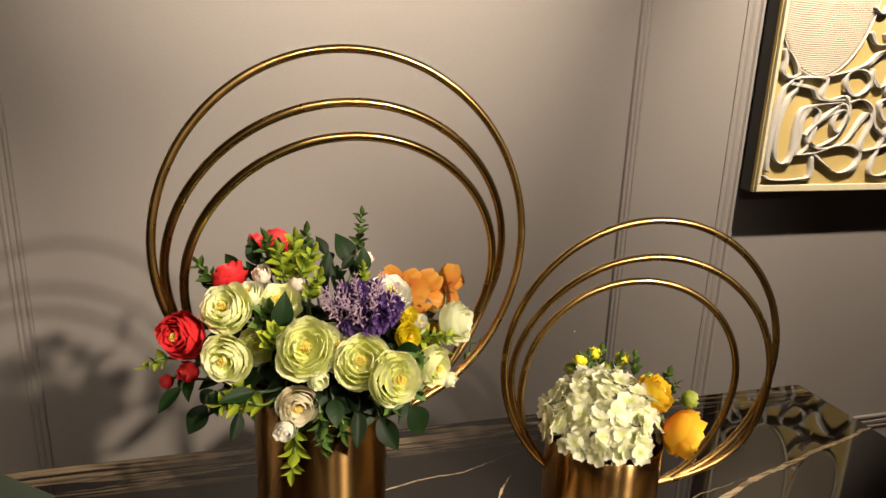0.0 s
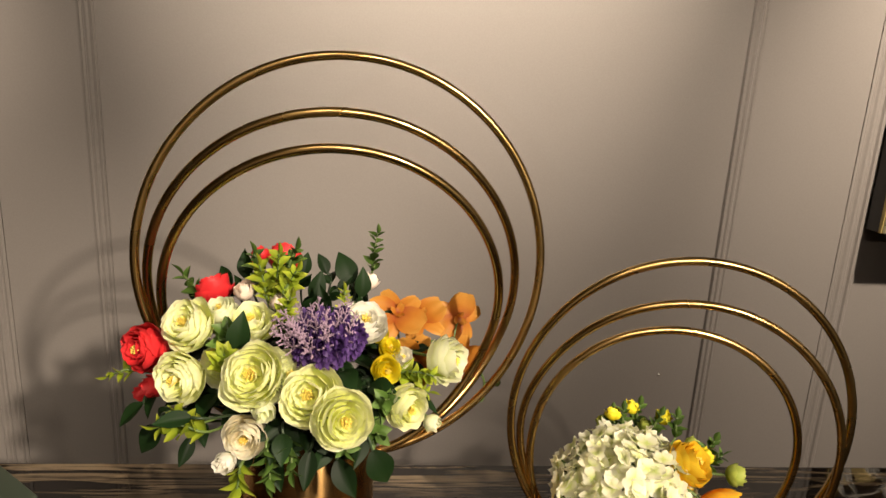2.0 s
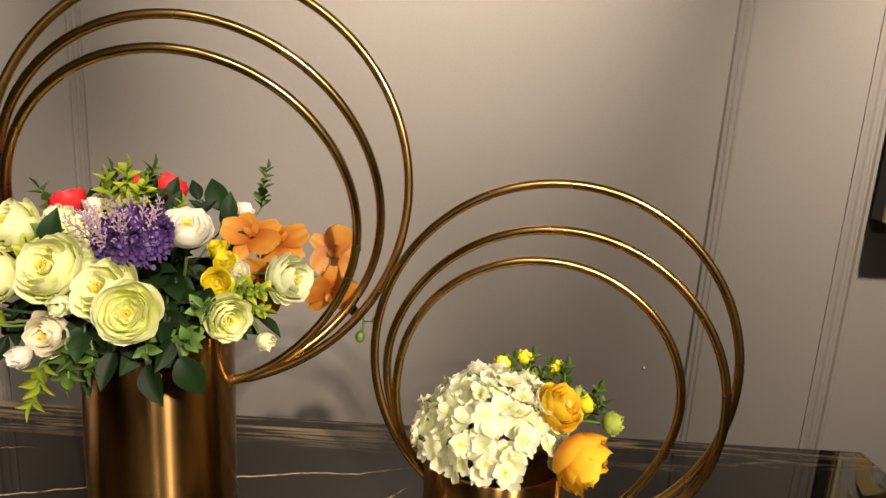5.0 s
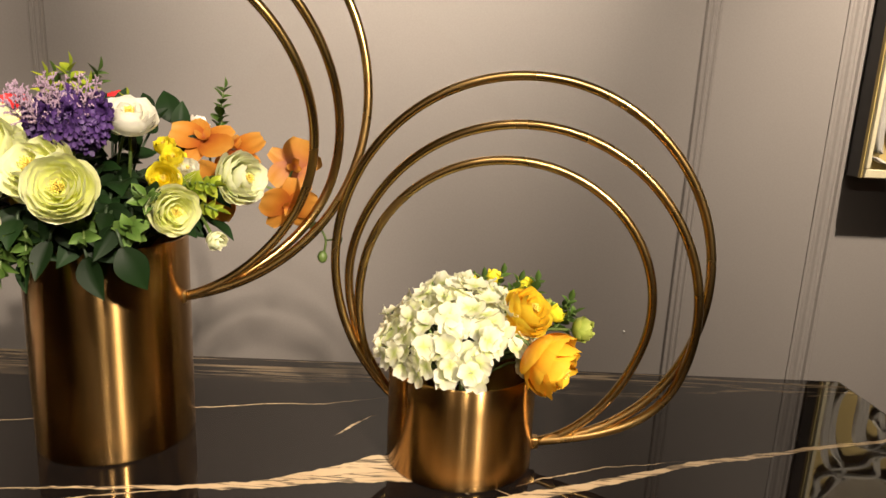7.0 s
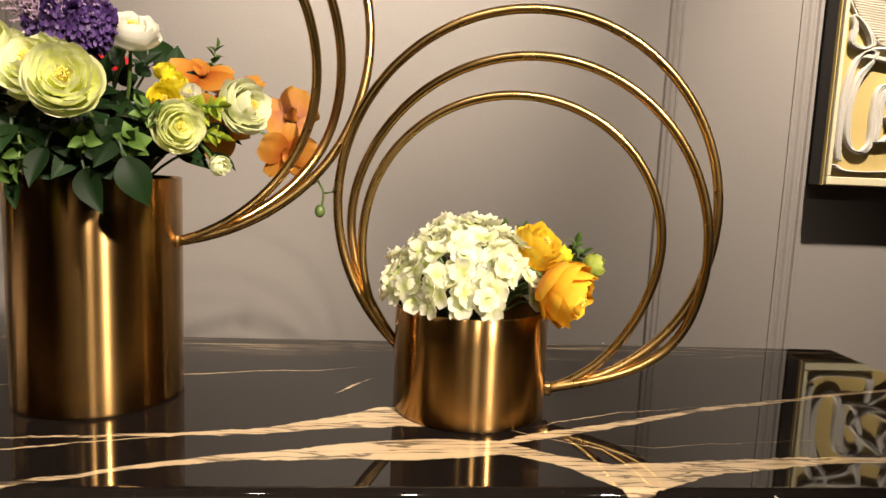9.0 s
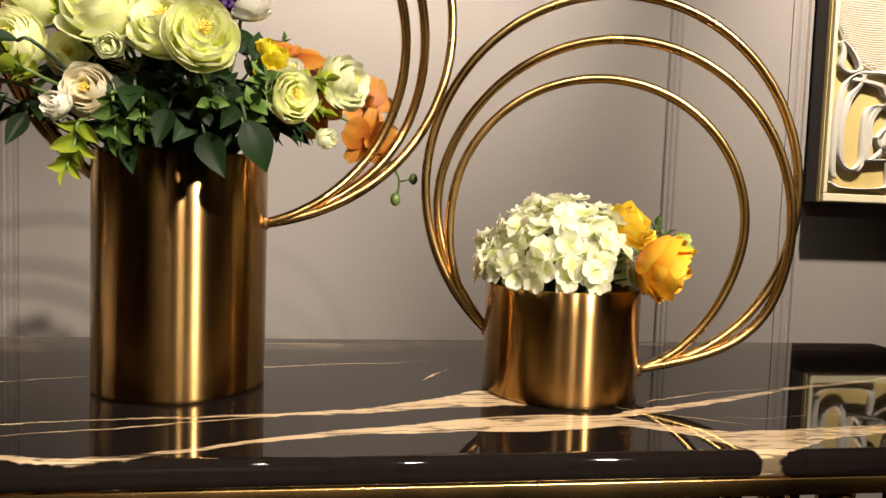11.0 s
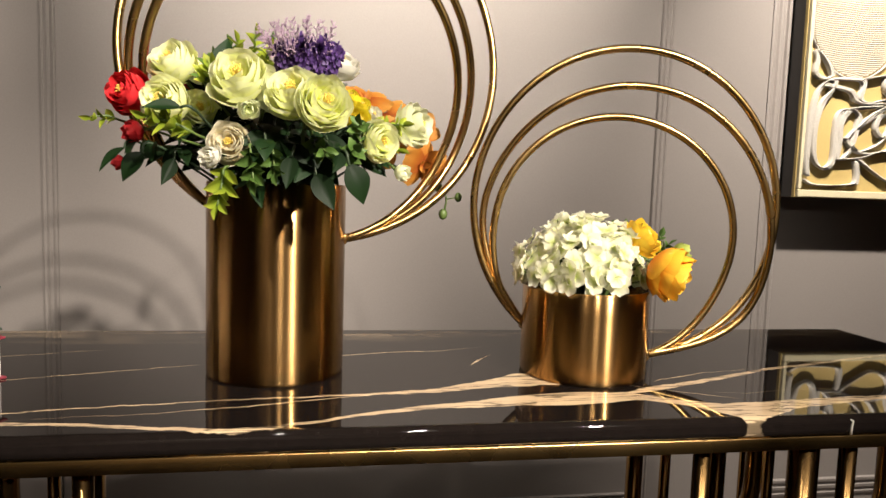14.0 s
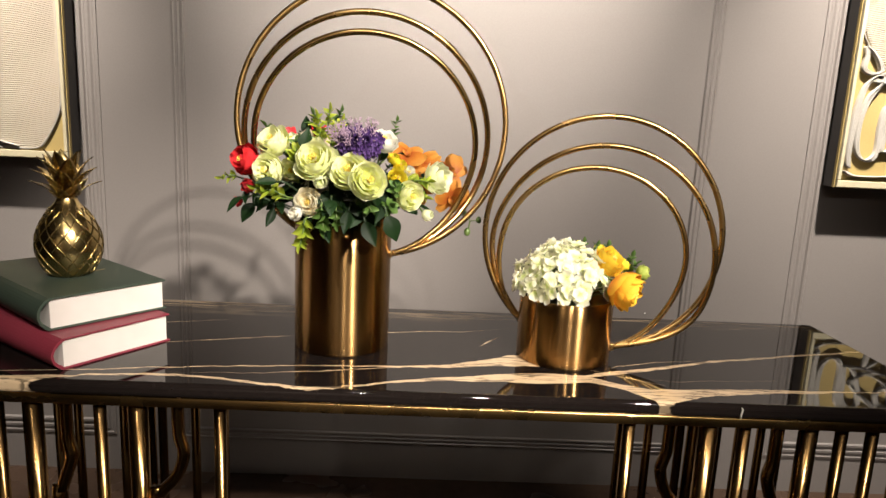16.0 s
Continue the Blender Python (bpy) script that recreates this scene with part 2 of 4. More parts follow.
P_PURPLE = petal_mat("purple_floret", (0.024, 0.009, 0.055), (0.048, 0.019, 0.105), (0.085, 0.042, 0.160), through=0.1, vary=0.3)
P_MAUVE = petal_mat("mauve_plume", (0.36, 0.25, 0.34), (0.52, 0.40, 0.48), (0.62, 0.52, 0.57), through=0.15)
P_LEAF = petal_mat("dark_green_leaf", (0.005, 0.014, 0.003), (0.006, 0.018, 0.004), (0.009, 0.025, 0.006), rough=0.55, spec=0.16, through=0.08, vary=0.35)
P_SPRIG = petal_mat("yellow_green_leaf", (0.18, 0.26, 0.018), (0.28, 0.35, 0.025), (0.42, 0.46, 0.05), through=0.3, vary=0.2)
P_MOSS = petal_mat("mid_green_leaf", (0.045, 0.085, 0.013), (0.065, 0.125, 0.022), (0.11, 0.18, 0.04), through=0.2, vary=0.25)
P_MOSSBUD = petal_mat("green_bud", (0.20, 0.30, 0.03), (0.34, 0.44, 0.06), (0.48, 0.55, 0.12))
M_WHITE = plain("white_plastic", (0.72, 0.70, 0.66), (0.80, 0.78, 0.74), 0.4)
M_STEM = plain("green_stem", (0.06, 0.10, 0.02), (0.11, 0.16, 0.04), 0.5, scale=80)
M_DSTEM = plain("dark_stem", (0.015, 0.03, 0.014), (0.03, 0.05, 0.02), 0.5, scale=80)
M_STAMEN = plain("yellow_stamen", (0.76, 0.54, 0.05), (0.90, 0.72, 0.16), 0.6, scale=200)
M_PAGES = plain("book_pages", (0.58, 0.54, 0.50), (0.66, 0.62, 0.58), 0.75, scale=20, bump=0.05)
M_GREEN = plain("green_cloth", (0.030, 0.045, 0.032), (0.042, 0.060, 0.042), 0.55, scale=500, bump=0.15, dist=0.0004)
M_MAROON = plain("maroon_cloth", (0.16, 0.018, 0.032), (0.21, 0.028, 0.045), 0.5, scale=500, bump=0.15, dist=0.0004)
M_GOLDLEAF = plain("gold_lettering", (0.30, 0.24, 0.10), (0.38, 0.30, 0.13), 0.4, 0.6)
M_CANVAS = plain("ochre_canvas", (0.34, 0.25, 0.085), (0.42, 0.32, 0.12), 0.7, scale=300, bump=0.1, coarse=5)
M_EDGE = plain("cream_edge", (0.46, 0.41, 0.27), (0.54, 0.49, 0.33), 0.6, scale=150, bump=0.1)
M_ROPE = plain("cream_rope", (0.41, 0.36, 0.28), (0.49, 0.44, 0.35), 0.8, scale=700, bump=0.6, dist=0.001)
M_RIBBON = plain("white_ribbon", (0.36, 0.34, 0.30), (0.43, 0.405, 0.365), 0.6, scale=150, bump=0.1)
M_PINE = plain("cast_brass", (0.38, 0.28, 0.11), (0.46, 0.35, 0.145), 0.24, 1.0, scale=120, bump=0.12, coarse=20)


# ---- mesh helpers ----
def mesh_of(name, bm, mat, smooth=True):
    me = bpy.data.meshes.new(name)
    bmesh.ops.recalc_face_normals(bm, faces=bm.faces[:])
    bm.to_mesh(me)
    bm.free()
    if smooth:
        me.polygons.foreach_set("use_smooth", [True] * len(me.polygons))
    me.materials.append(mat)
    return me


def part(name, bm, mat, parent=None, label="", smooth=True):
    me = bm if isinstance(bm, bpy.types.Mesh) else mesh_of(name, bm, mat, smooth)
    ob = new(name, me)
    ob.parent = parent
    return tagged(ob, label)


def empty(name, m, label, category, group="", kind=""):
    ob = new(name)
    ob.empty_display_size = 0.02
    ob.matrix_world = m
    return tagged(ob, label, category, group, kind)


def add_box(bm, lo, hi, bevel=0.0, segs=2):
    c = [(a + b) / 2 for a, b in zip(lo, hi)]
    s = [b - a for a, b in zip(lo, hi)]
    r = bmesh.ops.create_cube(bm, size=1.0, matrix=Matrix.Translation(c) @ Matrix.Diagonal((*s, 1)))
    if bevel:
        edges = list({e for v in r["verts"] for e in v.link_edges})
        bmesh.ops.bevel(bm, geom=edges, offset=bevel, segments=segs, affect="EDGES", profile=0.5)


def box(lo, hi, bevel=0.0, segs=2):
    bm = bmesh.new()
    add_box(bm, lo, hi, bevel, segs)
    return bm


def add_tube(bm, pts, radius, segs=8, closed=False, caps=True):
    """A tube along a line of points; radius may be a number or one for each point."""
    pts = [Vector(p) for p in pts]
    n = len(pts)
    rad = radius if isinstance(radius, (list, tuple)) else [radius] * n
    up = None
    rings = []
    for i, p in enumerate(pts):
        a = pts[(i - 1) % n] if closed or i else p
        b = pts[(i + 1) % n] if closed or i < n - 1 else p
        d = (b - a).normalized()
        if up is None:
            up = d.orthogonal().normalized()
        up = (up - d * up.dot(d)).normalized()
        side = d.cross(up)
        rings.append([bm.verts.new(p + rad[i] * (math.cos(k) * up + math.sin(k) * side)) for k in [2 * math.pi * j / segs for j in range(segs)]])
    for i in range(n if closed else n - 1):
        r0, r1 = rings[i], rings[(i + 1) % n]
        for j in range(segs):
            bm.faces.new((r0[j], r0[(j + 1) % segs], r1[(j + 1) % segs], r1[j]))
    if caps and not closed:
        bm.faces.new(rings[0][::-1])
        bm.faces.new(rings[-1])


def tube(pts, radius, segs=8, closed=False):
    bm = bmesh.new()
    add_tube(bm, pts, radius, segs, closed)
    return bm


def lathe(profile, segs=96):
    """A turned body from (radius, height) pairs."""
    bm = bmesh.new()
    rings = []
    for r, z in profile:
        if r < 1e-6:
            rings.append([bm.verts.new((0, 0, z))])
        else:
            rings.append([bm.verts.new((r * math.cos(a), r * math.sin(a), z)) for a in [2 * math.pi * i / segs for i in range(segs)]])
    for a, b in zip(rings, rings[1:]):
        for i in range(segs):
            j = (i + 1) % segs
            if len(a) == 1:
                bm.faces.new((a[0], b[i], b[j]))
            elif len(b) == 1:
                bm.faces.new((a[i], a[j], b[0]))
            else:
                bm.faces.new((a[i], a[j], b[j], b[i]))
    return bm


def smooth_line(ctrl, per=8, closed=False):
    """Catmull-Rom through control points."""
    c = [Vector(p) for p in ctrl]
    n = len(c)
    out = []
    for i in range(n if closed else n - 1):
        g = (lambda k: c[k % n]) if closed else (lambda k: c[min(max(k, 0), n - 1)])
        p0, p1, p2, p3 = g(i - 1), g(i), g(i + 1), g(i + 2)
        for s in range(per):
            t = s / per
            out.append(0.5 * (2 * p1 + (p2 - p0) * t + (2 * p0 - 5 * p1 + 4 * p2 - p3) * t * t + (3 * p1 - p0 - 3 * p2 + p3) * t ** 3))
    if not closed:
        out.append(c[-1])
    return out


def add_sheet(bm, fn, nu, nv):
    """A curved sheet from fn(u, v), u in -1..1, v in 0..1, with that as its UV."""
    uv = bm.loops.layers.uv.verify()
    g = [[(bm.verts.new(fn(2 * i / nu - 1, j / nv)), (i / nu, j / nv)) for i in range(nu + 1)] for j in range(nv + 1)]
    for j in range(nv):
        for i in range(nu):
            q = (g[j][i], g[j][i + 1], g[j + 1][i + 1], g[j + 1][i])
            f = bm.faces.new([a for a, _ in q])
            f.smooth = True
            for lp, (_, c) in zip(f.loops, q):
                lp[uv].uv = c


def sheet_mesh(name, fn, nu, nv, mat):
    bm = bmesh.new()
    add_sheet(bm, fn, nu, nv)
    me = bpy.data.meshes.new(name)
    bm.to_mesh(me)
    bm.free()
    me.materials.append(mat)
    return me


def aim(p, axis, spin=0.0):
    """Pose at p whose z points along axis."""
    q = Vector(axis).normalized().to_track_quat("Z", "Y")
    return Matrix.Translation(p) @ q.to_matrix().to_4x4() @ Matrix.Rotation(spin, 4, "Z")


# ---- the room ----
def wall_piece(name, lo, hi, mat, kind_label):
    tagged(part(name, box(lo, hi), mat, smooth=False), kind_label, "wall", kind="structure")


wall_piece("wall_north", (-3.2, WALL_Y, 0), (4.0, WALL_Y + 0.15, 2.8), M_WALL, "greige wall with panel mouldings behind the console")
wall_piece("wall_south", (-3.2, -3.65, 0), (4.0, -3.5, 2.8), M_ROOM, "dim plain wall of the showroom")
wall_piece("wall_west", (-3.35, -3.5, 0), (-3.2, WALL_Y, 2.8), M_ROOM, "dim plain side wall of the showroom")
wall_piece("wall_east", (4.0, -3.5, 0), (4.15, WALL_Y, 2.8), M_ROOM, "dim plain side wall of the showroom")
tagged(part("floor", box((-3.2, -3.5, -0.1), (4.0, WALL_Y, 0)), M_FLOOR, smooth=False), "dark polished floor", "floor", kind="structure")
tagged(part("ceiling", box((-3.2, -3.5, 2.8), (4.0, WALL_Y, 2.9)), M_CEIL, smooth=False), "plain pale ceiling", "ceiling", kind="structure")


def moulding_profile(width):
    """Fluted bead: three ridges across, height off the wall."""
    w = width / 2
    return [(-w, 0), (-w, 0.005), (-w * 0.72, 0.0075), (-w * 0.55, 0.003), (-w * 0.38, 0.003), (-w * 0.2, 0.009), (w * 0.1, 0.010), (w * 0.3, 0.004), (w * 0.5, 0.004),
            (w * 0.62, 0.012), (w * 0.9, 0.013), (w, 0.009), (w, 0)]


def panel_frame(name, x0, x1, z0, z1, width, label, relief=1.0):
    """A mitred rectangle of moulding on the wall."""
    bm = bmesh.new()
    prof = moulding_profile(width)
    rows = []
    for cx, cz, sx, sz in ((x0, z0, 1, 1), (x1, z0, -1, 1), (x1, z1, -1, -1), (x0, z1, 1, -1)):
        rows.append([bm.verts.new((cx + sx * (a + width / 2), WALL_Y - h * relief, cz + sz * (a + width / 2))) for a, h in prof])
    for i in range(4):
        a, b = rows[i], rows[(i + 1) % 4]
        for j in range(len(prof) - 1):
            bm.faces.new((a[j], b[j], b[j + 1], a[j + 1]))
    tagged(part(name, bm, M_TRIM, smooth=False), label, "moulding", kind="structure")


panel_frame("trim_1", -0.540, 1.075, 0.125, 2.45, 0.036, "raised panel moulding framing the middle wall panel", 0.75)
panel_frame("trim_2", 1.375, 3.0, 0.125, 2.45, 0.055, "raised panel moulding round the picture's wall panel", 0.75)
panel_frame("trim_3", -2.4, -0.755, 0.125, 2.45, 0.055, "raised panel moulding round the picture's wall panel", 0.75)
pin = lathe([(0, 0), (0.0016, 0.0), (0.0026, 0.0012), (0.0022, 0.0026), (0, 0.0032)], 16)
pin.transform(pose(0.931, WALL_Y, 0.603, 90, 0, 0))
tagged(part("pin_head", pin, M_WHITE), "small white pin stuck in the wall", "pin")


# ---- console table ----
TX0, TX1, TY0, TY1 = -0.53, 0.994, 0.500, 0.908
table = empty("console_table", pose(0, 0, 0), "black marble console table on a brass tube frame", "table")
top = box((TX0, TY0, 0.791), (TX1, TY1, TABLE_Z), 0.0075, 5)
slab = part("tabletop", top, M_MARBLE, table, "polished black marble slab with tan veins")
for poly in slab.data.polygons:
    poly.use_smooth = max(abs(c) for c in poly.normal) < 0.999

part("stone_chip_line", tube([(0.6605, 0.5055, 0.8105), (0.666, 0.4998, 0.806), (0.664, 0.4993, 0.798), (0.664, 0.4993, 0.793)], 0.0012, 5), M_RIBBON, table, "pale repaired crack across the slab's edge")
for lo, hi in (((TX0 + 0.004, TY0 + 0.003, 0.777), (TX1 - 0.004, TY0 + 0.018, 0.791)), ((TX0 + 0.004, TY1 - 0.018, 0.777), (TX1 - 0.004, TY1 - 0.003, 0.791)),
               ((TX0 + 0.004, TY0 + 0.018, 0.777), (TX0 + 0.019, TY1 - 0.018, 0.791)), ((TX1 - 0.019, TY0 + 0.018, 0.777), (TX1 - 0.004, TY1 - 0.018, 0.791))):
    part("rail", box(lo, hi, 0.0015, 2), M_TUBE, table, "polished brass rail under the slab")
TC = 0.236
for side in (-1, 1):
    for y in (TY0 + 0.024, TY1 - 0.024):
        for k, off in enumerate((0.285, 0.343, 0.397, 0.449, 0.495, 0.540, 0.588, 0.632, 0.676, 0.715)):
            if k < 2 and y > 0.7:
                continue
            x = TC + side * off
            if k == 1:
                line = smooth_line([(x, y, 0.777), (x - side * 0.001, y, 0.73), (x - side * 0.007, y, 0.70), (x + side * 0.004, y, 0.665), (x + side * 0.028, y, 0.635), (x + side * 0.035, y, 0.59), (x + side * 0.035, y, 0.0)], 6)
            elif k == 4:
                line = smooth_line([(x, y, 0.777), (x, y, 0.72), (x - side * 0.004, y, 0.69), (x + side * 0.012, y, 0.64), (x + side * 0.018, y, 0.59), (x + side * 0.018, y, 0.0)], 6)
            else:
                line = [(x, y, 0.777), (x, y, 0.4), (x, y, 0.0)]
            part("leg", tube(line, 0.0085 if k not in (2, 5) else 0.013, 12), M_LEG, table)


# ---- vases ----
def arc_tube(c, yaw, tilt, r, k, right, left):
    """A hoop over the top from the right weld to the left one."""
    u = Vector((math.cos(yaw), math.sin(yaw), 0))
    v = math.cos(tilt) * Vector((0, 0, 1)) + math.sin(tilt) * Vector((-math.sin(yaw), math.cos(yaw), 0))
    at = lambda a: Vector(c) + r * (math.cos(a) * u + k * math.sin(a) * v)
    near = lambda q, a0, a1: min((a0 + (a1 - a0) * i / 200 for i in range(201)), key=lambda a: (at(a) - q).length)
    right, left = Vector(right), Vector(left)
    a0, a1 = near(right, -1.57, -0.6), near(left, 3.7, 4.7)
    e0, e1 = right - at(a0), left - at(a1)
    pts = []
    for i in range(121):
        s = i / 120
        w0, w1 = max(0, 1 - s / 0.2), max(0, 1 - (1 - s) / 0.2)
        pts.append(at(a0 + (a1 - a0) * s) + e0 * w0 * w0 * (3 - 2 * w0) + e1 * w1 * w1 * (3 - 2 * w1))
    return pts


def vase(label, x, y, r, z1, hoops, right, left, rad):
    ob = empty("vase", pose(x, y, TABLE_Z), label, "vase", "brass hoop vases")
    h = z1 - TABLE_Z
    t = 0.0022
    prof = [(0, 0.0005), (r - 0.003, 0.0), (r - 0.0005, 0.0012), (r, 0.004), (r, h * 0.25), (r, h * 0.5), (r, h * 0.75), (r, h - 0.0012), (r - 0.0008, h), (r - t + 0.0006, h), (r - t, h - 0.0015), (r - t, 0.01), (0, 0.009)]
    part("body", lathe(prof, 128), M_VASE, ob, "brushed brass cylinder")
    for c, yaw, tilt, rr, k in hoops:
        line = [p - Vector((x, y, TABLE_Z)) for p in arc_tube(c, yaw, tilt, rr, k, right, left)]
        part("hoop", tube(line, rad, 12), M_TUBE, ob, "polished brass hoop handle")
    for q in (right, left):
        part("weld", box(Vector(q) - Vector((x, y, TABLE_Z)) - Vector((0.004, 0.006, 0.006)), Vector(q) - Vector((x, y, TABLE_Z)) + Vector((0.004, 0.006, 0.006)), 0.002), M_TUBE, ob)
    return ob


BX, BY, BR, BZ = 0.0950, 0.696, 0.0750, 1.022
SX, SY, SR, SZ = 0.451, 0.674, 0.0735, 0.914
vase("tall brushed brass cylinder vase with three hoop handles", BX, BY, BR, BZ,
     [((0.136, 0.719, 1.165), 0.083, 0.072, 0.209, 1.009), ((0.127, 0.721, 1.135), 0.069, -0.244, 0.19, 1.021), ((0.127, 0.696, 1.127), 0.064, -0.263, 0.169, 1.013)],
     (0.168, 0.694, 0.962), (0.026, 0.706, 0.992), 0.0047)
vase("low brushed brass cylinder vase with three hoop handles", SX, SY, SR, SZ,
     [((0.499, 0.679, 1.005), -0.121, -0.006, 0.182, 1.024), ((0.499, 0.680, 0.968), -0.184, -0.053, 0.173, 1.04), ((0.487, 0.682, 0.976), -0.127, 0.028, 0.144, 0.953)],
     (0.527, 0.667, 0.832), (0.381, 0.69, 0.866), 0.0045)


# ---- books and pineapple ----
def book(label, corner, ang, width, length, z0, z1, cover, lettered):
    """corner: the near fore-edge corner; the spine runs along the far side of its near end."""
    ob = empty("book", pose(corner[0], corner[1], z0, 0, 0, ang), label, "book", "stacked books")
    h, t, o = z1 - z0, 0.0028, 0.004
    # x runs from the fore-edge (0) to the spine (-width), y along the book
    part("page_block", box((-width + 0.006, o, t), (-o, length - o, h - t)), M_PAGES, ob, "thick block of white pages", smooth=False)
    part("board", box((-width + 0.004, 0, 0), (0, length, t), 0.0008, 1), cover, ob, "worn cloth-bound board", smooth=False)
    lid = part("board", box((-width + 0.004, 0, h - t), (0, length, h), 0.0008, 1), cover, ob, "worn cloth-bound board", smooth=False)
    bm = bmesh.new()
    outer = [(-width + 0.004 - 0.016 * math.sin(math.pi * k / 14) ** 0.7, h * k / 14) for k in range(15)]
    prof = outer + [(px + 0.0035, t + (h - 2 * t) * pz / h) for px, pz in outer[::-1]]
    a = [bm.verts.new((px, 0, pz)) for px, pz in prof]
    b = [bm.verts.new((px, length, pz)) for px, pz in prof]
    for i in range(len(prof)):
        j = (i + 1) % len(prof)
        bm.faces.new((a[i], a[j], b[j], b[i]))
    bm.faces.new(a[::-1])
    bm.faces.new(b)
    part("spine", bm, cover, ob, "rounded cloth spine", smooth=False)
    if lettered:
        for i, (u0, u1) in enumerate(((0.02, 0.075), (0.03, 0.068), (0.025, 0.072))):
            part("lettering", box((-0.075 - u1 + 0.06, 0.125 + 0.012 * i, h), (-0.075 - u0 + 0.06, 0.129 + 0.012 * i, h + 0.0003)), M_GOLDLEAF, lid, "faded gilt bar of unreadable lettering", smooth=False)
    return ob


book("thick maroon cloth-bound book lying on the table", (-0.172, 0.671), 55.6, 0.168, 0.30, TABLE_Z, 0.8565, M_MAROON, False)
book("thick dark green cloth-bound book lying on another book", (-0.187, 0.697), 50.6, 0.176, 0.29, 0.857, 0.9045, M_GREEN, True)


def pineapple(x, y, z):
    ob = empty("pineapple_ornament", pose(x, y, z, 0, 0, 20), "cast brass pineapple ornament standing on the books", "ornament")
    r0, h = 0.049, 0.114
    rad = lambda t: r0 * (math.sin(math.pi * (0.17 + 0.72 * t)) ** 0.8) * (1.03 - 0.12 * t)
    prof = [(0, 0.0)] + [(rad(i / 24) if i else rad(0) * 0.9, h * i / 24) for i in range(25)] + [(0.017, h + 0.003), (0.013, h + 0.010), (0.014, h + 0.024), (0, h + 0.028)]
    body = part("body", lathe(prof, 64), M_PINE, ob, "polished brass body")
    ridges = bmesh.new()
    for sgn in (-1, 1):
        for k in range(14):
            line = []
            for i in range(21):
                t = 0.03 + 0.92 * i / 20
                a = 2 * math.pi * k / 14 + sgn * 1.9 * t
                line.append(((rad(t) + 0.0004) * math.cos(a), (rad(t) + 0.0004) * math.sin(a), h * t))
            add_tube(ridges, line, 0.0011, 6)
    part("lattice", ridges, M_PINE, body, "raised diamond lattice")
    for ring, (n, length, lean, zz) in enumerate(((6, 0.044, 0.74, 0.008), (6, 0.052, 0.56, 0.017), (5, 0.060, 0.38, 0.025), (5, 0.062, 0.20, 0.030))):
        for k in range(n):
            a = 2 * math.pi * (k + 0.5 * (ring % 2)) / n
            def leaf(u, v, length=length, lean=lean):
                w = 0.0205 * (1 - v) ** 0.6 * (0.55 + 1.6 * v * (1 - v)) * u
                out = 0.011 + length * (math.sin(lean) * v + 0.35 * lean * v ** 3)
                up = length * (math.cos(lean) * v - 0.12 * v ** 3)
                return (out - 0.25 * abs(w), w, up)
            me = sheet_mesh("crown_leaf", leaf, 4, 8, M_PINE)
            lf = part("crown_leaf", me, M_PINE, ob)
            lf.matrix_basis = pose(0, 0, h + zz, 0, 0, math.degrees(a))
            md = lf.modifiers.new("thick", "SOLIDIFY")
            md.thickness = 0.0012


pineapple(-0.341, 0.708, 0.9046)


# ---- relief pictures ----
def ribbon(bm, ctrl, closed, depth, thick):
    """A strip standing on edge on the canvas, swept along a line in the picture's plane."""
    pts = smooth_line([(a, 0, b) for a, b in ctrl], 7, closed)
    n = len(pts)
    rows = []
    for i, p in enumerate(pts):
        a = pts[(i - 1) % n] if closed or i else p
        b = pts[(i + 1) % n] if closed or i < n - 1 else p
        d = (b - a).normalized()
        s = Vector((-d.z, 0, d.x)) * thick / 2
        rows.append([bm.verts.new(q) for q in (p + s, p + s + Vector((0, -depth, 0)), p - s + Vector((0, -depth, 0)), p - s)])
    for i in range(n if closed else n - 1):
        r0, r1 = rows[i], rows[(i + 1) % n]
        for j in range(3):
            bm.faces.new((r0[j], r0[j + 1], r1[j + 1], r1[j]))
    if not closed:
        bm.faces.new(rows[0])
        bm.faces.new(rows[-1][::-1])


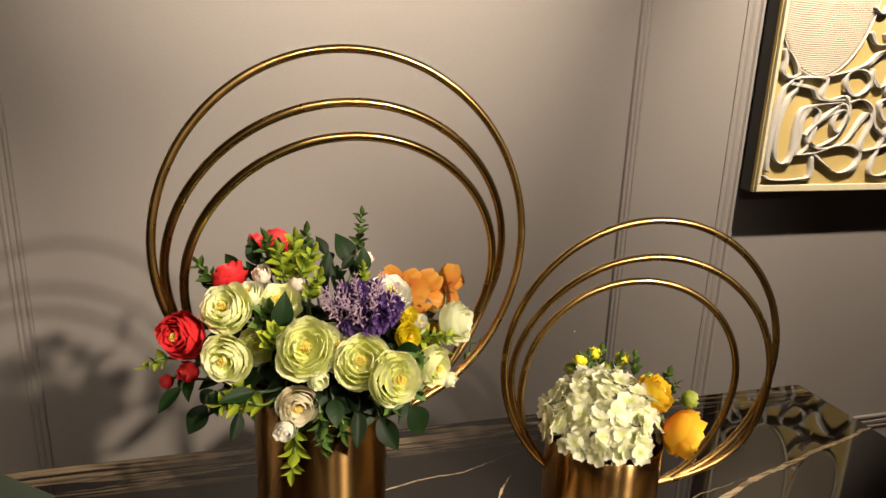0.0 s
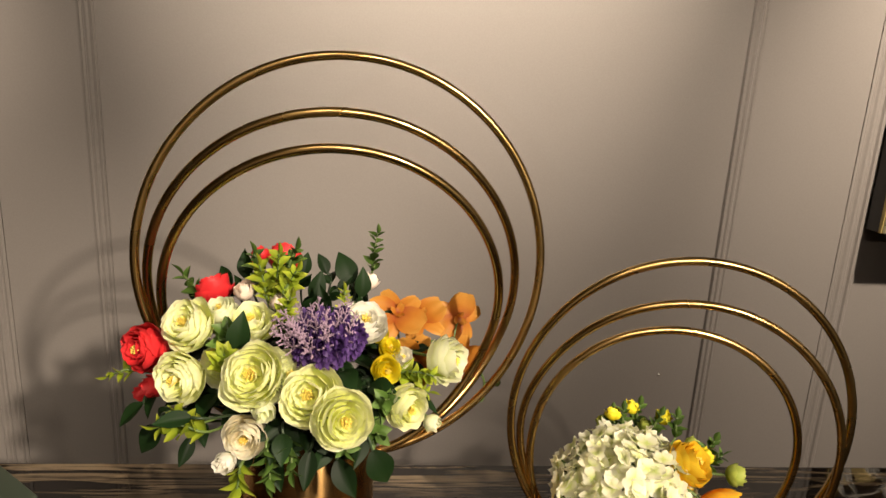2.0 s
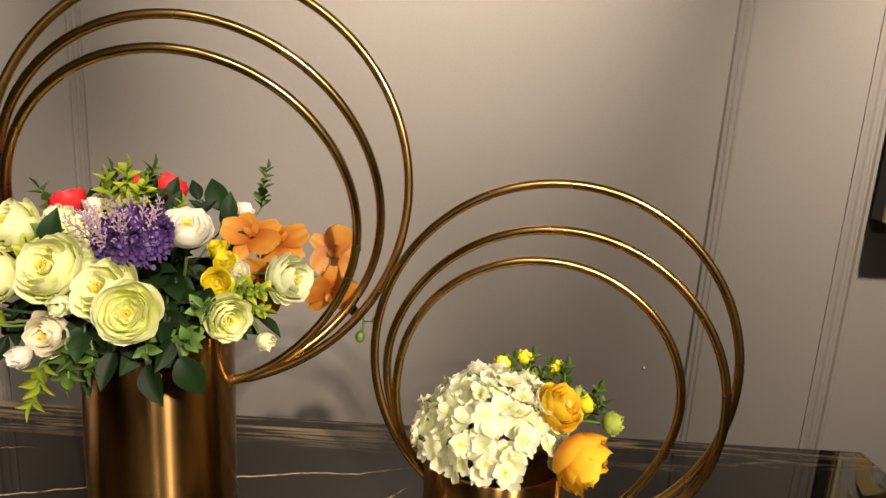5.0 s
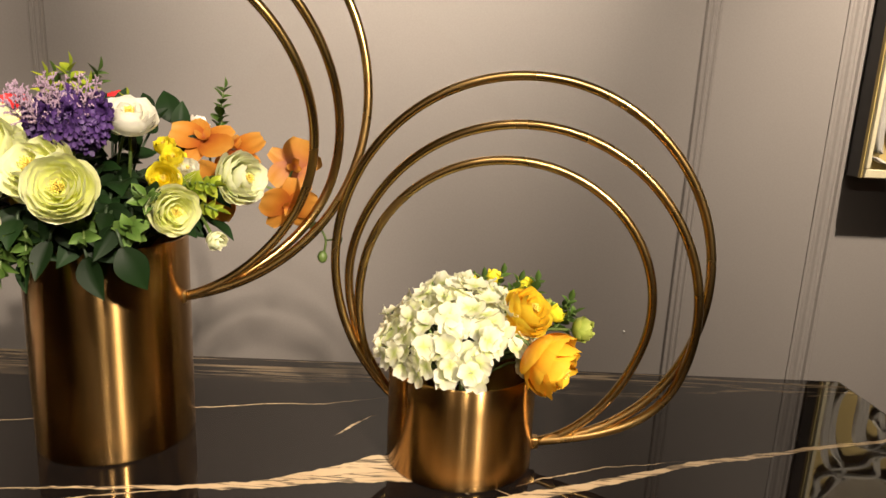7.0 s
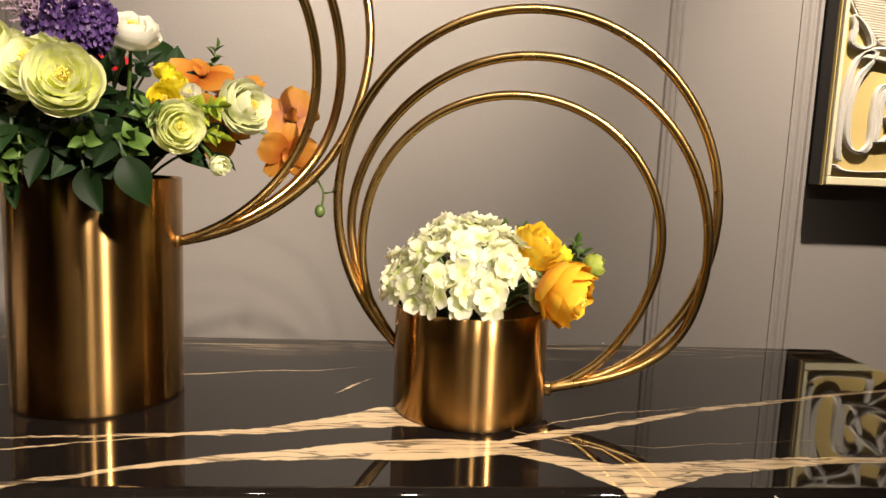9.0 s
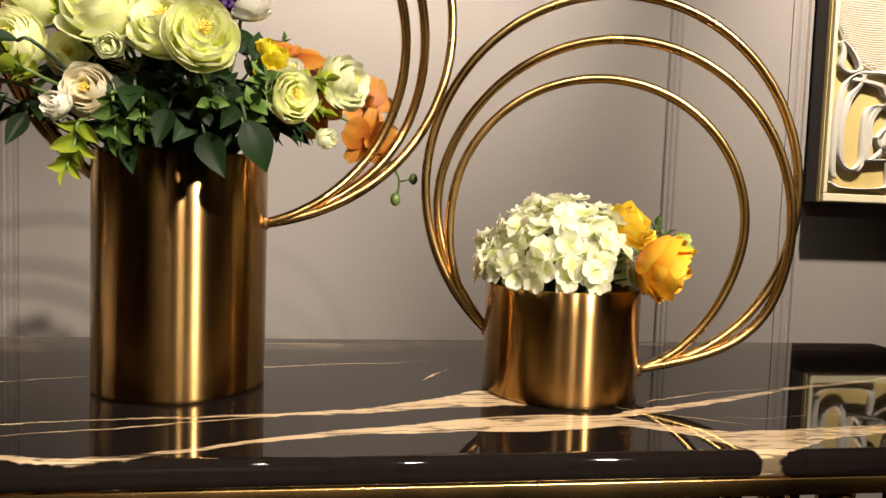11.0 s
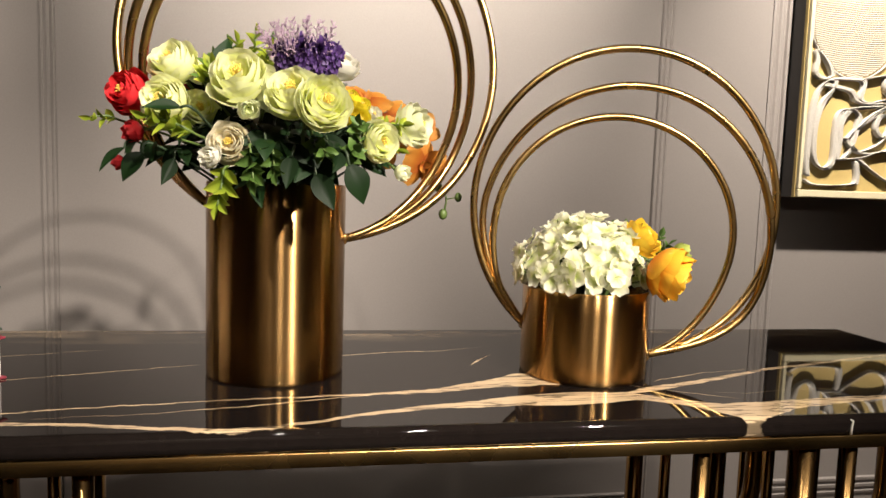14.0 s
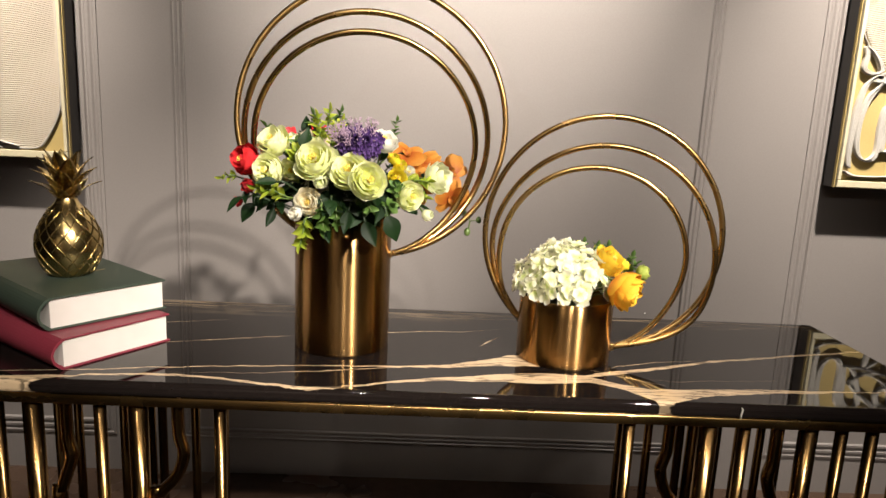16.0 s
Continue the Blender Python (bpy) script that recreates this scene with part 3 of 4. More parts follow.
def picture(label, x, z, w, h, loops, blobs, mirror):
    """x, z: the lower corner by the middle panel; mirror -1 builds it to the other side."""
    y0, y1 = WALL_Y - 0.070, WALL_Y - 0.012
    ob = empty("relief_picture", pose(x, y0, z), label, "picture", "relief pictures")
    fx = lambda a, b: (min(mirror * a, mirror * b), max(mirror * a, mirror * b))
    a, b = fx(0.0, w)
    part("frame", box((a + 0.001, 0.012, 0.001), (b - 0.001, y1 - y0, h - 0.001), 0.001), M_BLACK, ob, "deep black box frame", smooth=False)
    cv = part("canvas", box((a, 0.0, 0.0), (b, 0.012, h), 0.001), M_CANVAS, ob, "ochre yellow canvas", smooth=False)
    a2, b2 = fx(0.002, w - 0.002)
    part("edge_strip", box((a2, -0.012, 0.002), (b2, 0.0, 0.022), 0.002), M_EDGE, cv, "cream edge strip", smooth=False)
    part("edge_strip", box((a2, -0.012, h - 0.022), (b2, 0.0, h - 0.002), 0.002), M_EDGE, cv, "cream edge strip", smooth=False)
    for e0, e1 in ((0.002, 0.012), (w - 0.012, w - 0.002)):
        c0, c1 = fx(e0, e1)
        part("edge_strip", box((c0, -0.012, 0.023), (c1, 0.0, h - 0.023), 0.002), M_EDGE, cv, "cream edge strip", smooth=False)
    for pts, closed in loops:
        bm = bmesh.new()
        for o in (0.0, 0.0055, 0.011):
            ribbon(bm, [(mirror * (p + o), q + 0.5 * o * math.cos(40 * q)) for p, q in pts], closed, 0.0160 - 0.3 * o, 0.0028)
        part("ribbon", bm, M_RIBBON, cv, "white ribbon standing on edge")
    for cx, cz, rx, rz, bend in blobs:
        bm = bmesh.new()
        n = int(2 * rz / 0.0058)
        for i in range(n):
            zz = -rz + 2 * rz * (i + 0.5) / n
            half = rx * math.sqrt(max(0.0, 1 - (zz / rz) ** 2))
            if half < 0.006:
                continue
            line = []
            for j in range(17):
                s = 2 * j / 16 - 1
                px, pz = cx + half * s, cz + zz + bend * (half * s) ** 2 + 0.0011 * math.sin(7 * s + 0.12 * i)
                px, pz = min(max(px, 0.014), w - 0.014), min(max(pz, 0.03), h - 0.026)
                line.append((mirror * px, -0.003, pz))
            add_tube(bm, line, 0.0029, 6)
        tagged(part("rope_field", bm, M_ROPE, cv, "rows of cream rope laid side by side"), kind="stuff")
        edge = [(cx + rx * 1.02 * math.cos(t), cz + rz * 1.02 * math.sin(t)) for t in [2 * math.pi * i / 40 for i in range(40)]]
        edge = [(min(max(p, 0.014), w - 0.014), min(max(q, 0.028), h - 0.026)) for p, q in edge]
        bm = bmesh.new()
        ribbon(bm, [(mirror * p, q) for p, q in edge], True, 0.008, 0.003)
        part("ribbon", bm, M_RIBBON, cv, "white ribbon edging the rope")
    return ob


LOOPS = [
    ([(0.016, 0.051), (0.05, 0.037), (0.156, 0.04), (0.18, 0.054), (0.174, 0.107)], False),
    ([(0.022, 0.064), (0.017, 0.112), (0.02, 0.214), (0.036, 0.289), (0.064, 0.322), (0.087, 0.323), (0.08, 0.298), (0.052, 0.26), (0.036, 0.188), (0.041, 0.111), (0.072, 0.085), (0.099, 0.107), (0.1, 0.181), (0.109, 0.236), (0.147, 0.253), (0.251, 0.264)], False),
    ([(0.025, 0.405), (0.057, 0.379), (0.076, 0.339), (0.053, 0.328), (0.025, 0.341), (0.027, 0.377)], True),
    ([(0.078, 0.329), (0.135, 0.331), (0.178, 0.325), (0.172, 0.279), (0.211, 0.271), (0.257, 0.281), (0.278, 0.251), (0.272, 0.199), (0.25, 0.177), (0.228, 0.199), (0.236, 0.234), (0.267, 0.243)], False),
    ([(0.057, 0.31), (0.136, 0.299), (0.158, 0.275), (0.202, 0.267), (0.254, 0.272)], False),
    ([(0.114, 0.111), (0.148, 0.129), (0.171, 0.215), (0.17, 0.241), (0.142, 0.249), (0.118, 0.215), (0.116, 0.155)], True),
    ([(0.138, 0.172), (0.162, 0.138), (0.212, 0.129), (0.285, 0.147), (0.325, 0.209), (0.351, 0.235), (0.367, 0.209), (0.345, 0.129), (0.401, 0.129), (0.455, 0.143)], False),
    ([(0.152, 0.181), (0.21, 0.233), (0.257, 0.26), (0.276, 0.234), (0.268, 0.191), (0.239, 0.155), (0.179, 0.133), (0.144, 0.155)], True),
    ([(0.109, 0.11), (0.183, 0.116), (0.244, 0.133), (0.309, 0.138), (0.348, 0.116), (0.336, 0.075), (0.284, 0.057), (0.234, 0.08), (0.184, 0.111)], False),
    ([(0.253, 0.344), (0.25, 0.31), (0.29, 0.282), (0.334, 0.304), (0.336, 0.338), (0.298, 0.358)], True),
    ([(0.278, 0.264), (0.319, 0.274), (0.363, 0.253), (0.383, 0.201), (0.425, 0.17), (0.45, 0.161)], False),
    ([(0.34, 0.363), (0.341, 0.338), (0.371, 0.309), (0.406, 0.323)], False),
    ([(0.418, 0.28), (0.389, 0.262), (0.41, 0.219), (0.444, 0.206)], False),
    ([(0.196, 0.338), (0.256, 0.352), (0.315, 0.375), (0.351, 0.406), (0.381, 0.415)], False),
    ([(0.302, 0.53), (0.333, 0.513), (0.348, 0.536)], False),
    ([(0.304, 0.461), (0.334, 0.43), (0.377, 0.431)], False),
    ([(0.40, 0.06), (0.46, 0.05), (0.53, 0.10), (0.52, 0.20), (0.45, 0.22), (0.42, 0.14)], True),
    ([(0.40, 0.30), (0.46, 0.27), (0.53, 0.30), (0.55, 0.38), (0.48, 0.42), (0.42, 0.37)], True),
    ([(0.36, 0.46), (0.40, 0.43), (0.46, 0.45), (0.54, 0.44)], False),
]
LOOPS_LEFT = [
    ([(0.14, 0.035), (0.20, 0.05), (0.26, 0.09), (0.30, 0.06), (0.36, 0.05)], False),
    ([(0.24, 0.12), (0.30, 0.14), (0.36, 0.11), (0.44, 0.16), (0.40, 0.22), (0.32, 0.2)], True),
    ([(0.40, 0.05), (0.46, 0.06), (0.54, 0.10), (0.52, 0.16), (0.45, 0.12)], True),
    ([(0.42, 0.26), (0.50, 0.30), (0.53, 0.40), (0.48, 0.46), (0.44, 0.36)], True),
]
picture("ochre relief picture with cream rope and white ribbon loops", 1.432, 1.035, 0.58, 0.86, LOOPS, [(0.155, 0.600, 0.170, 0.262, 0.35), (0.45, 0.64, 0.10, 0.16, -0.3)], 1)
picture("relief picture of cream rope arcs in a black box frame", -0.815, 1.015, 0.58, 0.86, LOOPS_LEFT, [(0.165, 0.42, 0.19, 0.42, -0.9)], -1)


# ---- flowers ----
def petal_fn(R, reach, wide, base, lift, seed):
    """A cupped petal on a sphere of radius R: reach is how far round it closes, in degrees."""
    rng = random.Random(seed)
    p1, p2, amp = rng.uniform(0, 6), rng.uniform(0, 6), rng.uniform(0.022, 0.05)
    full = radians(reach)

    def fn(u, v):
        t = v * (1 - 0.13 * u * u + 0.025 * math.sin(6 * u + p1))
        f = 0.12 + (full - 0.12) * t
        rip = amp * t ** 3 * math.sin(4.5 * u + p2)
        r = (R + rip + 0.05 * t ** 6) * math.sin(f)
        z = base - (R + rip) * lift * math.cos(f)
        a = u * wide * math.sin(math.pi * (0.12 + 0.72 * v)) ** 0.55
        return (r * math.cos(a), r * math.sin(a), z)
    return fn


LAYERS = [(3, 0.24, 118, 1.45, 0.66, 1.05), (4, 0.37, 117, 1.25, 0.66, 1.05), (5, 0.50, 115, 1.08, 0.65, 1.05), (5, 0.62, 111, 1.08, 0.63, 1.03), (5, 0.74, 105, 1.06, 0.61, 1.00),
          (5, 0.85, 98, 1.04, 0.58, 0.97), (5, 0.95, 88, 1.02, 0.55, 0.91), (5, 1.04, 77, 0.98, 0.50, 0.82)]
CLOSED = [(3, 0.22, 140, 1.3, 0.72, 1.5), (4, 0.36, 132, 1.1, 0.66, 1.45), (5, 0.50, 124, 0.95, 0.62, 1.35), (5, 0.62, 110, 0.9, 0.60, 1.2), (5, 0.70, 92, 0.85, 0.56, 1.0)]
PETALS = {}


def petals_for(key, layers, mat):
    if (key, mat.name) not in PETALS:
        PETALS[key, mat.name] = [[sheet_mesh("petal", petal_fn(*ly[1:], seed=97 * i + 13 * s + len(key)), 6, 7, mat) for s in range(2)] for i, ly in enumerate(layers)]
    return PETALS[key, mat.name]


def stamen_mesh(spread=0.17, n=26, h=0.55):
    rng = random.Random(5)
    bm = bmesh.new()
    for i in range(n):
        a, d = 2.4 * i, spread * math.sqrt((i + 0.5) / n)
        x, y = d * math.cos(a), d * math.sin(a)
        top = h + 0.24 + rng.uniform(-0.06, 0.06)
        add_tube(bm, [(x * 0.4, y * 0.4, 0.2), (x, y, top - 0.05), (x * 1.15, y * 1.15, top)], [0.012, 0.014, 0.028], 5)
    return mesh_of("stamen_cluster", bm, M_STAMEN)


def calyx_mesh(mat):
    bm = bmesh.new()
    for k in range(5):
        rot = Matrix.Rotation(2 * math.pi * k / 5, 3, "Z")
        add_sheet(bm, lambda u, v: rot @ Vector((0.08 + 0.42 * v, 0.20 * u * math.sin(math.pi * (0.15 + 0.8 * v)), -0.10 + 0.22 * v * v)), 4, 5)
    me = bpy.data.meshes.new("calyx")
    bm.to_mesh(me)
    bm.free()
    me.materials.append(mat)
    return me


STAMENS = stamen_mesh()
CALYX = calyx_mesh(P_MOSS)
FLOWER_RNG = random.Random(11)


def stem_into(ob, mouth, depth, radius=0.0016, mat=None):
    """A stem from the flower's base down into the vase's mouth."""
    inv = ob.matrix_world.inverted()
    p0 = ob.matrix_world.translation
    back = (ob.matrix_world.to_3x3() @ Vector((0, 0, -1))).normalized()
    reach = (Vector(mouth) - p0).length
    pts = smooth_line([p0, p0 + back * 0.35 * reach, Vector(mouth) + (p0 - Vector(mouth)) * 0.3, Vector(mouth) + Vector((0, 0, -depth))], 5)
    s = ob.matrix_world.to_scale().y
    part("stem", tube([inv @ p for p in pts], radius / s, 6), mat or M_STEM, ob)


def bloom(name, label, p, axis, r, mat, mouth, closed=False, heart=True, squash=1.0, group="bouquet flowers"):
    """A silk ranunculus: its face at p, turned to axis."""
    rng = FLOWER_RNG
    r *= 0.93 if closed else 0.87
    squash *= 1.0 if closed else 1.16
    ax = Vector(axis).normalized()
    base = Vector(p) - ax * r * squash * (0.80 if not closed else 1.1)
    ob = empty(name, aim(base, ax, rng.uniform(0, 6)) @ Matrix.Diagonal((r, r * rng.uniform(0.93, 1.0), r * squash, 1)), label, "flower", group)
    layers = CLOSED if closed else LAYERS
    for i, (ly, meshes) in enumerate(zip(layers, petals_for("closed" if closed else "open", layers, mat))):
        n = ly[0]
        off = rng.uniform(0, 6)
        for k in range(n):
            q = part("petal", meshes[k % 2], mat, ob)
            s = rng.uniform(0.93, 1.07)
            q.matrix_basis = Matrix.Rotation(off + 2 * math.pi * (k + rng.uniform(-0.15, 0.15)) / n, 4, "Z") @ Matrix.Translation((rng.uniform(-0.03, 0.05), 0, 0)) @ Matrix.Diagonal((s, s, rng.uniform(0.86, 1.10), 1)) @ Matrix.Rotation(rng.uniform(-0.12, 0.10), 4, "Y") @ Matrix.Rotation(rng.uniform(-0.10, 0.10), 4, "X")
    if heart and not closed:
        tagged(part("stamen_cluster", STAMENS, M_STAMEN, ob, "yellow stamens"), kind="stuff")
    part("calyx", CALYX, P_MOSS, ob)
    stem_into(ob, mouth, 0.05)
    return ob


BM = (BX, BY, BZ - 0.02)
SM = (SX, SY, SZ - 0.02)
LIME = "lime green silk ranunculus bloom in the tall vase"
for p, ax, r, mat, label, closed, name in (
    ((-0.002, 0.612, 1.140), (-0.35, -0.75, 0.55), 0.0275, P_LIME, LIME, False, "ranunculus"),
    ((-0.003, 0.582, 1.096), (-0.35, -0.90, 0.15), 0.0275, P_LIME, LIME, False, "ranunculus"),
    ((0.070, 0.548, 1.120), (-0.10, -0.85, 0.50), 0.0320, P_LIME, LIME, False, "ranunculus"),
    ((0.102, 0.563, 1.113), (0.25, -0.75, 0.55), 0.0270, P_PALE, "pale green silk ranunculus bloom behind a larger one", False, "ranunculus"),
    ((0.117, 0.538, 1.108), (-0.20, -0.80, 0.50), 0.0300, P_LIME, LIME, False, "ranunculus"),
    ((0.151, 0.517, 1.095), (0.30, -0.88, 0.32), 0.0290, P_LIME, LIME, False, "ranunculus"),
    ((0.028, 0.615, 1.094), (0.0, -0.8, 0.3), 0.0230, P_LIME, "half-open lime green ranunculus between larger blooms", False, "ranunculus"),
    ((0.050, 0.650, 1.132), (0.0, -0.45, 0.85), 0.0270, P_LIME, LIME, False, "ranunculus"),
    ((0.020, 0.655, 1.140), (-0.2, -0.4, 0.85), 0.0190, P_PALE, "pale green silk ranunculus bloom", False, "ranunculus"),
    ((0.060, 0.610, 1.118), (-0.1, -0.6, 0.75), 0.0180, P_PALE, "small pale green silk bloom", True, "ranunculus"),
    ((0.066, 0.600, 1.068), (-0.2, -0.9, 0.05), 0.0230, P_CREAM, "cream silk ranunculus half hidden by leaves", False, "ranunculus"),
    ((0.063, 0.553, 1.057), (-0.05, -0.98, 0.10), 0.0220, P_CREAM, "cream silk ranunculus with a yellow centre", False, "ranunculus"),
    ((0.047, 0.536, 1.043), (-0.35, -0.90, 0.0), 0.0155, P_WHITE, "closed white ranunculus bud above the vase", True, "flower_bud"),
    ((0.161, 0.613, 1.147), (0.25, -0.45, 0.85), 0.0270, P_WHITE, "white silk ranunculus with a yellow centre", False, "ranunculus"),
    ((-0.048, 0.623, 1.107), (-0.60, -0.75, 0.20), 0.0270, P_RED, "red silk ranunculus with yellow stamens", False, "ranunculus"),
    ((-0.003, 0.715, 1.146), (-0.4, 0.3, 0.85), 0.0220, P_RED, "red silk ranunculus at the back", False, "ranunculus"),
    ((0.054, 0.835, 1.148), (0.0, 0.7, 0.7), 0.0240, P_RED, "red silk ranunculus at the back", False, "ranunculus"),
    ((0.026, 0.815, 1.155), (-0.3, 0.6, 0.7), 0.0170, P_RED, "small red silk bloom at the back", True, "ranunculus"),
    ((-0.045, 0.625, 1.065), (-0.8, -0.55, -0.2), 0.0170, P_RED, "half-closed red bloom hanging low", True, "flower_bud"),
    ((-0.070, 0.670, 1.036), (-0.9, -0.3, -0.3), 0.0125, P_RED, "small red bud hanging low", True, "flower_bud"),
    ((0.033, 0.695, 1.150), (-0.2, -0.3, 0.9), 0.0170, P_PINK, "blush pink silk rosebud", True, "flower_bud"),
    ((0.072, 0.690, 1.140), (0.2, -0.3, 0.9), 0.0160, P_PINK, "blush pink silk rosebud", True, "flower_bud"),
    ((0.162, 0.788, 1.136), (0.4, 0.3, 0.8), 0.0170, P_PINK, "blush pink silk rosebud", True, "flower_bud"),
    ((0.250, 0.648, 1.090), (0.80, -0.55, 0.15), 0.0270, P_PALE, "pale green silk ranunculus seen side on", False, "ranunculus"),
    ((0.206, 0.590, 1.066), (0.55, -0.82, 0.05), 0.0240, P_LIME, LIME, False, "ranunculus"),
    ((0.231, 0.619, 1.033), (0.65, -0.65, -0.35), 0.0140, P_PALE, "pale green bud drooping past the vase", True, "flower_bud"),
    ((0.082, 0.543, 1.084), (0.1, -0.9, -0.2), 0.0145, P_PALE, "small pale green bud", True, "flower_bud"),
    ((0.182, 0.622, 1.090), (0.25, -0.9, 0.25), 0.0165, P_YELLOW, "small yellow silk bloom", False, "yellow_flower"),
    ((0.184, 0.640, 1.108), (0.15, -0.7, 0.65), 0.0130, P_YELLOW, "small yellow silk bloom", False, "yellow_flower"),
    ((0.172, 0.650, 1.118), (0.0, -0.6, 0.75), 0.0110, P_YELLOW, "small yellow silk bloom", False, "yellow_flower"),
    ((0.197, 0.640, 1.098), (0.35, -0.8, 0.5), 0.0120, P_WHITE, "small white silk bloom", False, "white_flower"),
):
    bloom(name, label, p, ax, r, mat, BM, closed, squash=0.72 if mat is P_WHITE and not closed else 1.0)

for p, ax, r, mat, label, closed, name in (
    ((0.540, 0.610, 0.929), (0.75, -0.54, -0.38), 0.0355, P_AMBER, "orange silk ranunculus leaning over the low vase", False, "ranunculus"),
    ((0.516, 0.652, 0.980), (0.55, -0.50, 0.66), 0.0285, P_GOLD, "amber silk ranunculus beside the hydrangea", False, "ranunculus"),
    ((0.460, 0.775, 0.977), (-0.1, 0.3, 0.9), 0.0150, P_YELLOW, "small yellow bud behind the hydrangea", True, "flower_bud"),
    ((0.487, 0.783, 0.982), (0.0, 0.2, 0.95), 0.0150, P_YELLOW, "small yellow bud behind the hydrangea", True, "flower_bud"),
    ((0.522, 0.761, 0.981), (0.25, 0.1, 0.95), 0.0165, P_YELLOW, "small yellow bud behind the hydrangea", True, "flower_bud"),
    ((0.575, 0.660, 0.957), (0.90, -0.3, 0.20), 0.0190, P_MOSSBUD, "closed green bud beside the orange bloom", True, "flower_bud"),
    ((0.545, 0.720, 0.965), (0.6, 0.1, 0.75), 0.0140, P_MOSSBUD, "small green bud behind the hydrangea", True, "flower_bud"),
    ((0.451, 0.790, 0.956), (-0.5, 0.3, 0.75), 0.0145, P_MOSSBUD, "small green bud behind the hydrangea", True, "flower_bud"),
    ((0.500, 0.760, 0.968), (0.1, 0.0, 0.95), 0.0145, P_MOSSBUD, "small green bud behind the hydrangea", True, "flower_bud"),
    ((0.548, 0.690, 0.968), (0.6, -0.1, 0.75), 0.0150, P_YELLOW, "small yellow bud beside the orange bloom", True, "flower_bud"),
):
    bloom(name, label, p, ax, r, mat, SM, closed, group="low vase flowers")


# leaves
def leaf_fn(length, width, fold, curl, teeth):
    def fn(u, v):
        w = width * math.sin(math.pi * min(1, 0.05 + 0.95 * v)) ** 0.9 * (1.25 - 0.6 * v)
        if teeth:
            w *= 1 + 0.07 * math.sin(v * 44) * abs(u)
        return (w * u, length * v * (1 - 0.15 * curl * v), fold * abs(u) * w - curl * length * v * v * 0.45 + 0.002 * math.sin(9 * v) * u)
    return fn


BIG_LEAVES = [sheet_mesh("leaf", leaf_fn(1.0, 0.23 + 0.04 * i, 0.45 - 0.1 * i, 0.3 + 0.25 * i, True), 6, 14, P_LEAF) for i in range(3)]
SMALL_SPRIG = [sheet_mesh("leaf", leaf_fn(1.0, 0.30 + 0.05 * i, 0.4, 0.1 + 0.3 * i, False), 4, 6, P_SPRIG) for i in range(2)]
SMALL_MOSS = [sheet_mesh("leaf", leaf_fn(1.0, 0.32, 0.4, 0.2 + 0.3 * i, False), 4, 6, P_MOSS) for i in range(2)]


def leaf_at(ob, me, p, way, up, size):
    """A leaf at p whose length runs along way and whose face looks to up, in world space."""
    y = Vector(way).normalized()
    z = (Vector(up) - y * Vector(up).dot(y)).normalized()
    x = y.cross(z)
    m = Matrix((x, y, z)).transposed().to_4x4()
    q = part("leaf", me, None, ob)
    q.matrix_basis = ob.matrix_world.inverted() @ Matrix.Translation(p) @ m @ Matrix.Diagonal((size, size, size, 1))
    return q


def leaf_spray(label, p, way, size, n=3, mouth=BM, face=(0, -0.5, 1), group="bouquet leaves"):
    """A dark stem with a few broad toothed leaves near its tip at p."""
    rng = FLOWER_RNG
    ob = empty("leaf_spray", pose(*mouth), label, "leaves", group)
    p, way = Vector(p), Vector(way).normalized()
    line = smooth_line([Vector(mouth) + Vector((0, 0, -0.04)), Vector(mouth) + (p - Vector(mouth)) * 0.5, p - way * size * 0.4, p], 5)
    part("stem", tube([q - Vector(mouth) for q in line], 0.0013, 6), M_DSTEM, ob)
    side = way.cross(Vector((0, 0, 1)))
    side = side.normalized() if side.length > 0.05 else Vector((1, 0, 0))
    for k in range(n):
        s = 0 if k == 0 else (1 if k % 2 else -1)
        back = way * (-size * 0.45 * ((k + 1) // 2))
        d = way + side * (0.9 * s) + Vector((rng.uniform(-0.15, 0.15), rng.uniform(-0.15, 0.15), rng.uniform(-0.2, 0.1)))
        f = Vector(face) + Vector((rng.uniform(-0.4, 0.4), rng.uniform(-0.4, 0.4), rng.uniform(-0.2, 0.2)))
        leaf_at(ob, BIG_LEAVES[rng.randrange(3)], p + back, d, f, size * rng.uniform(0.85, 1.1) * (1 if k == 0 else 0.85))
    return ob


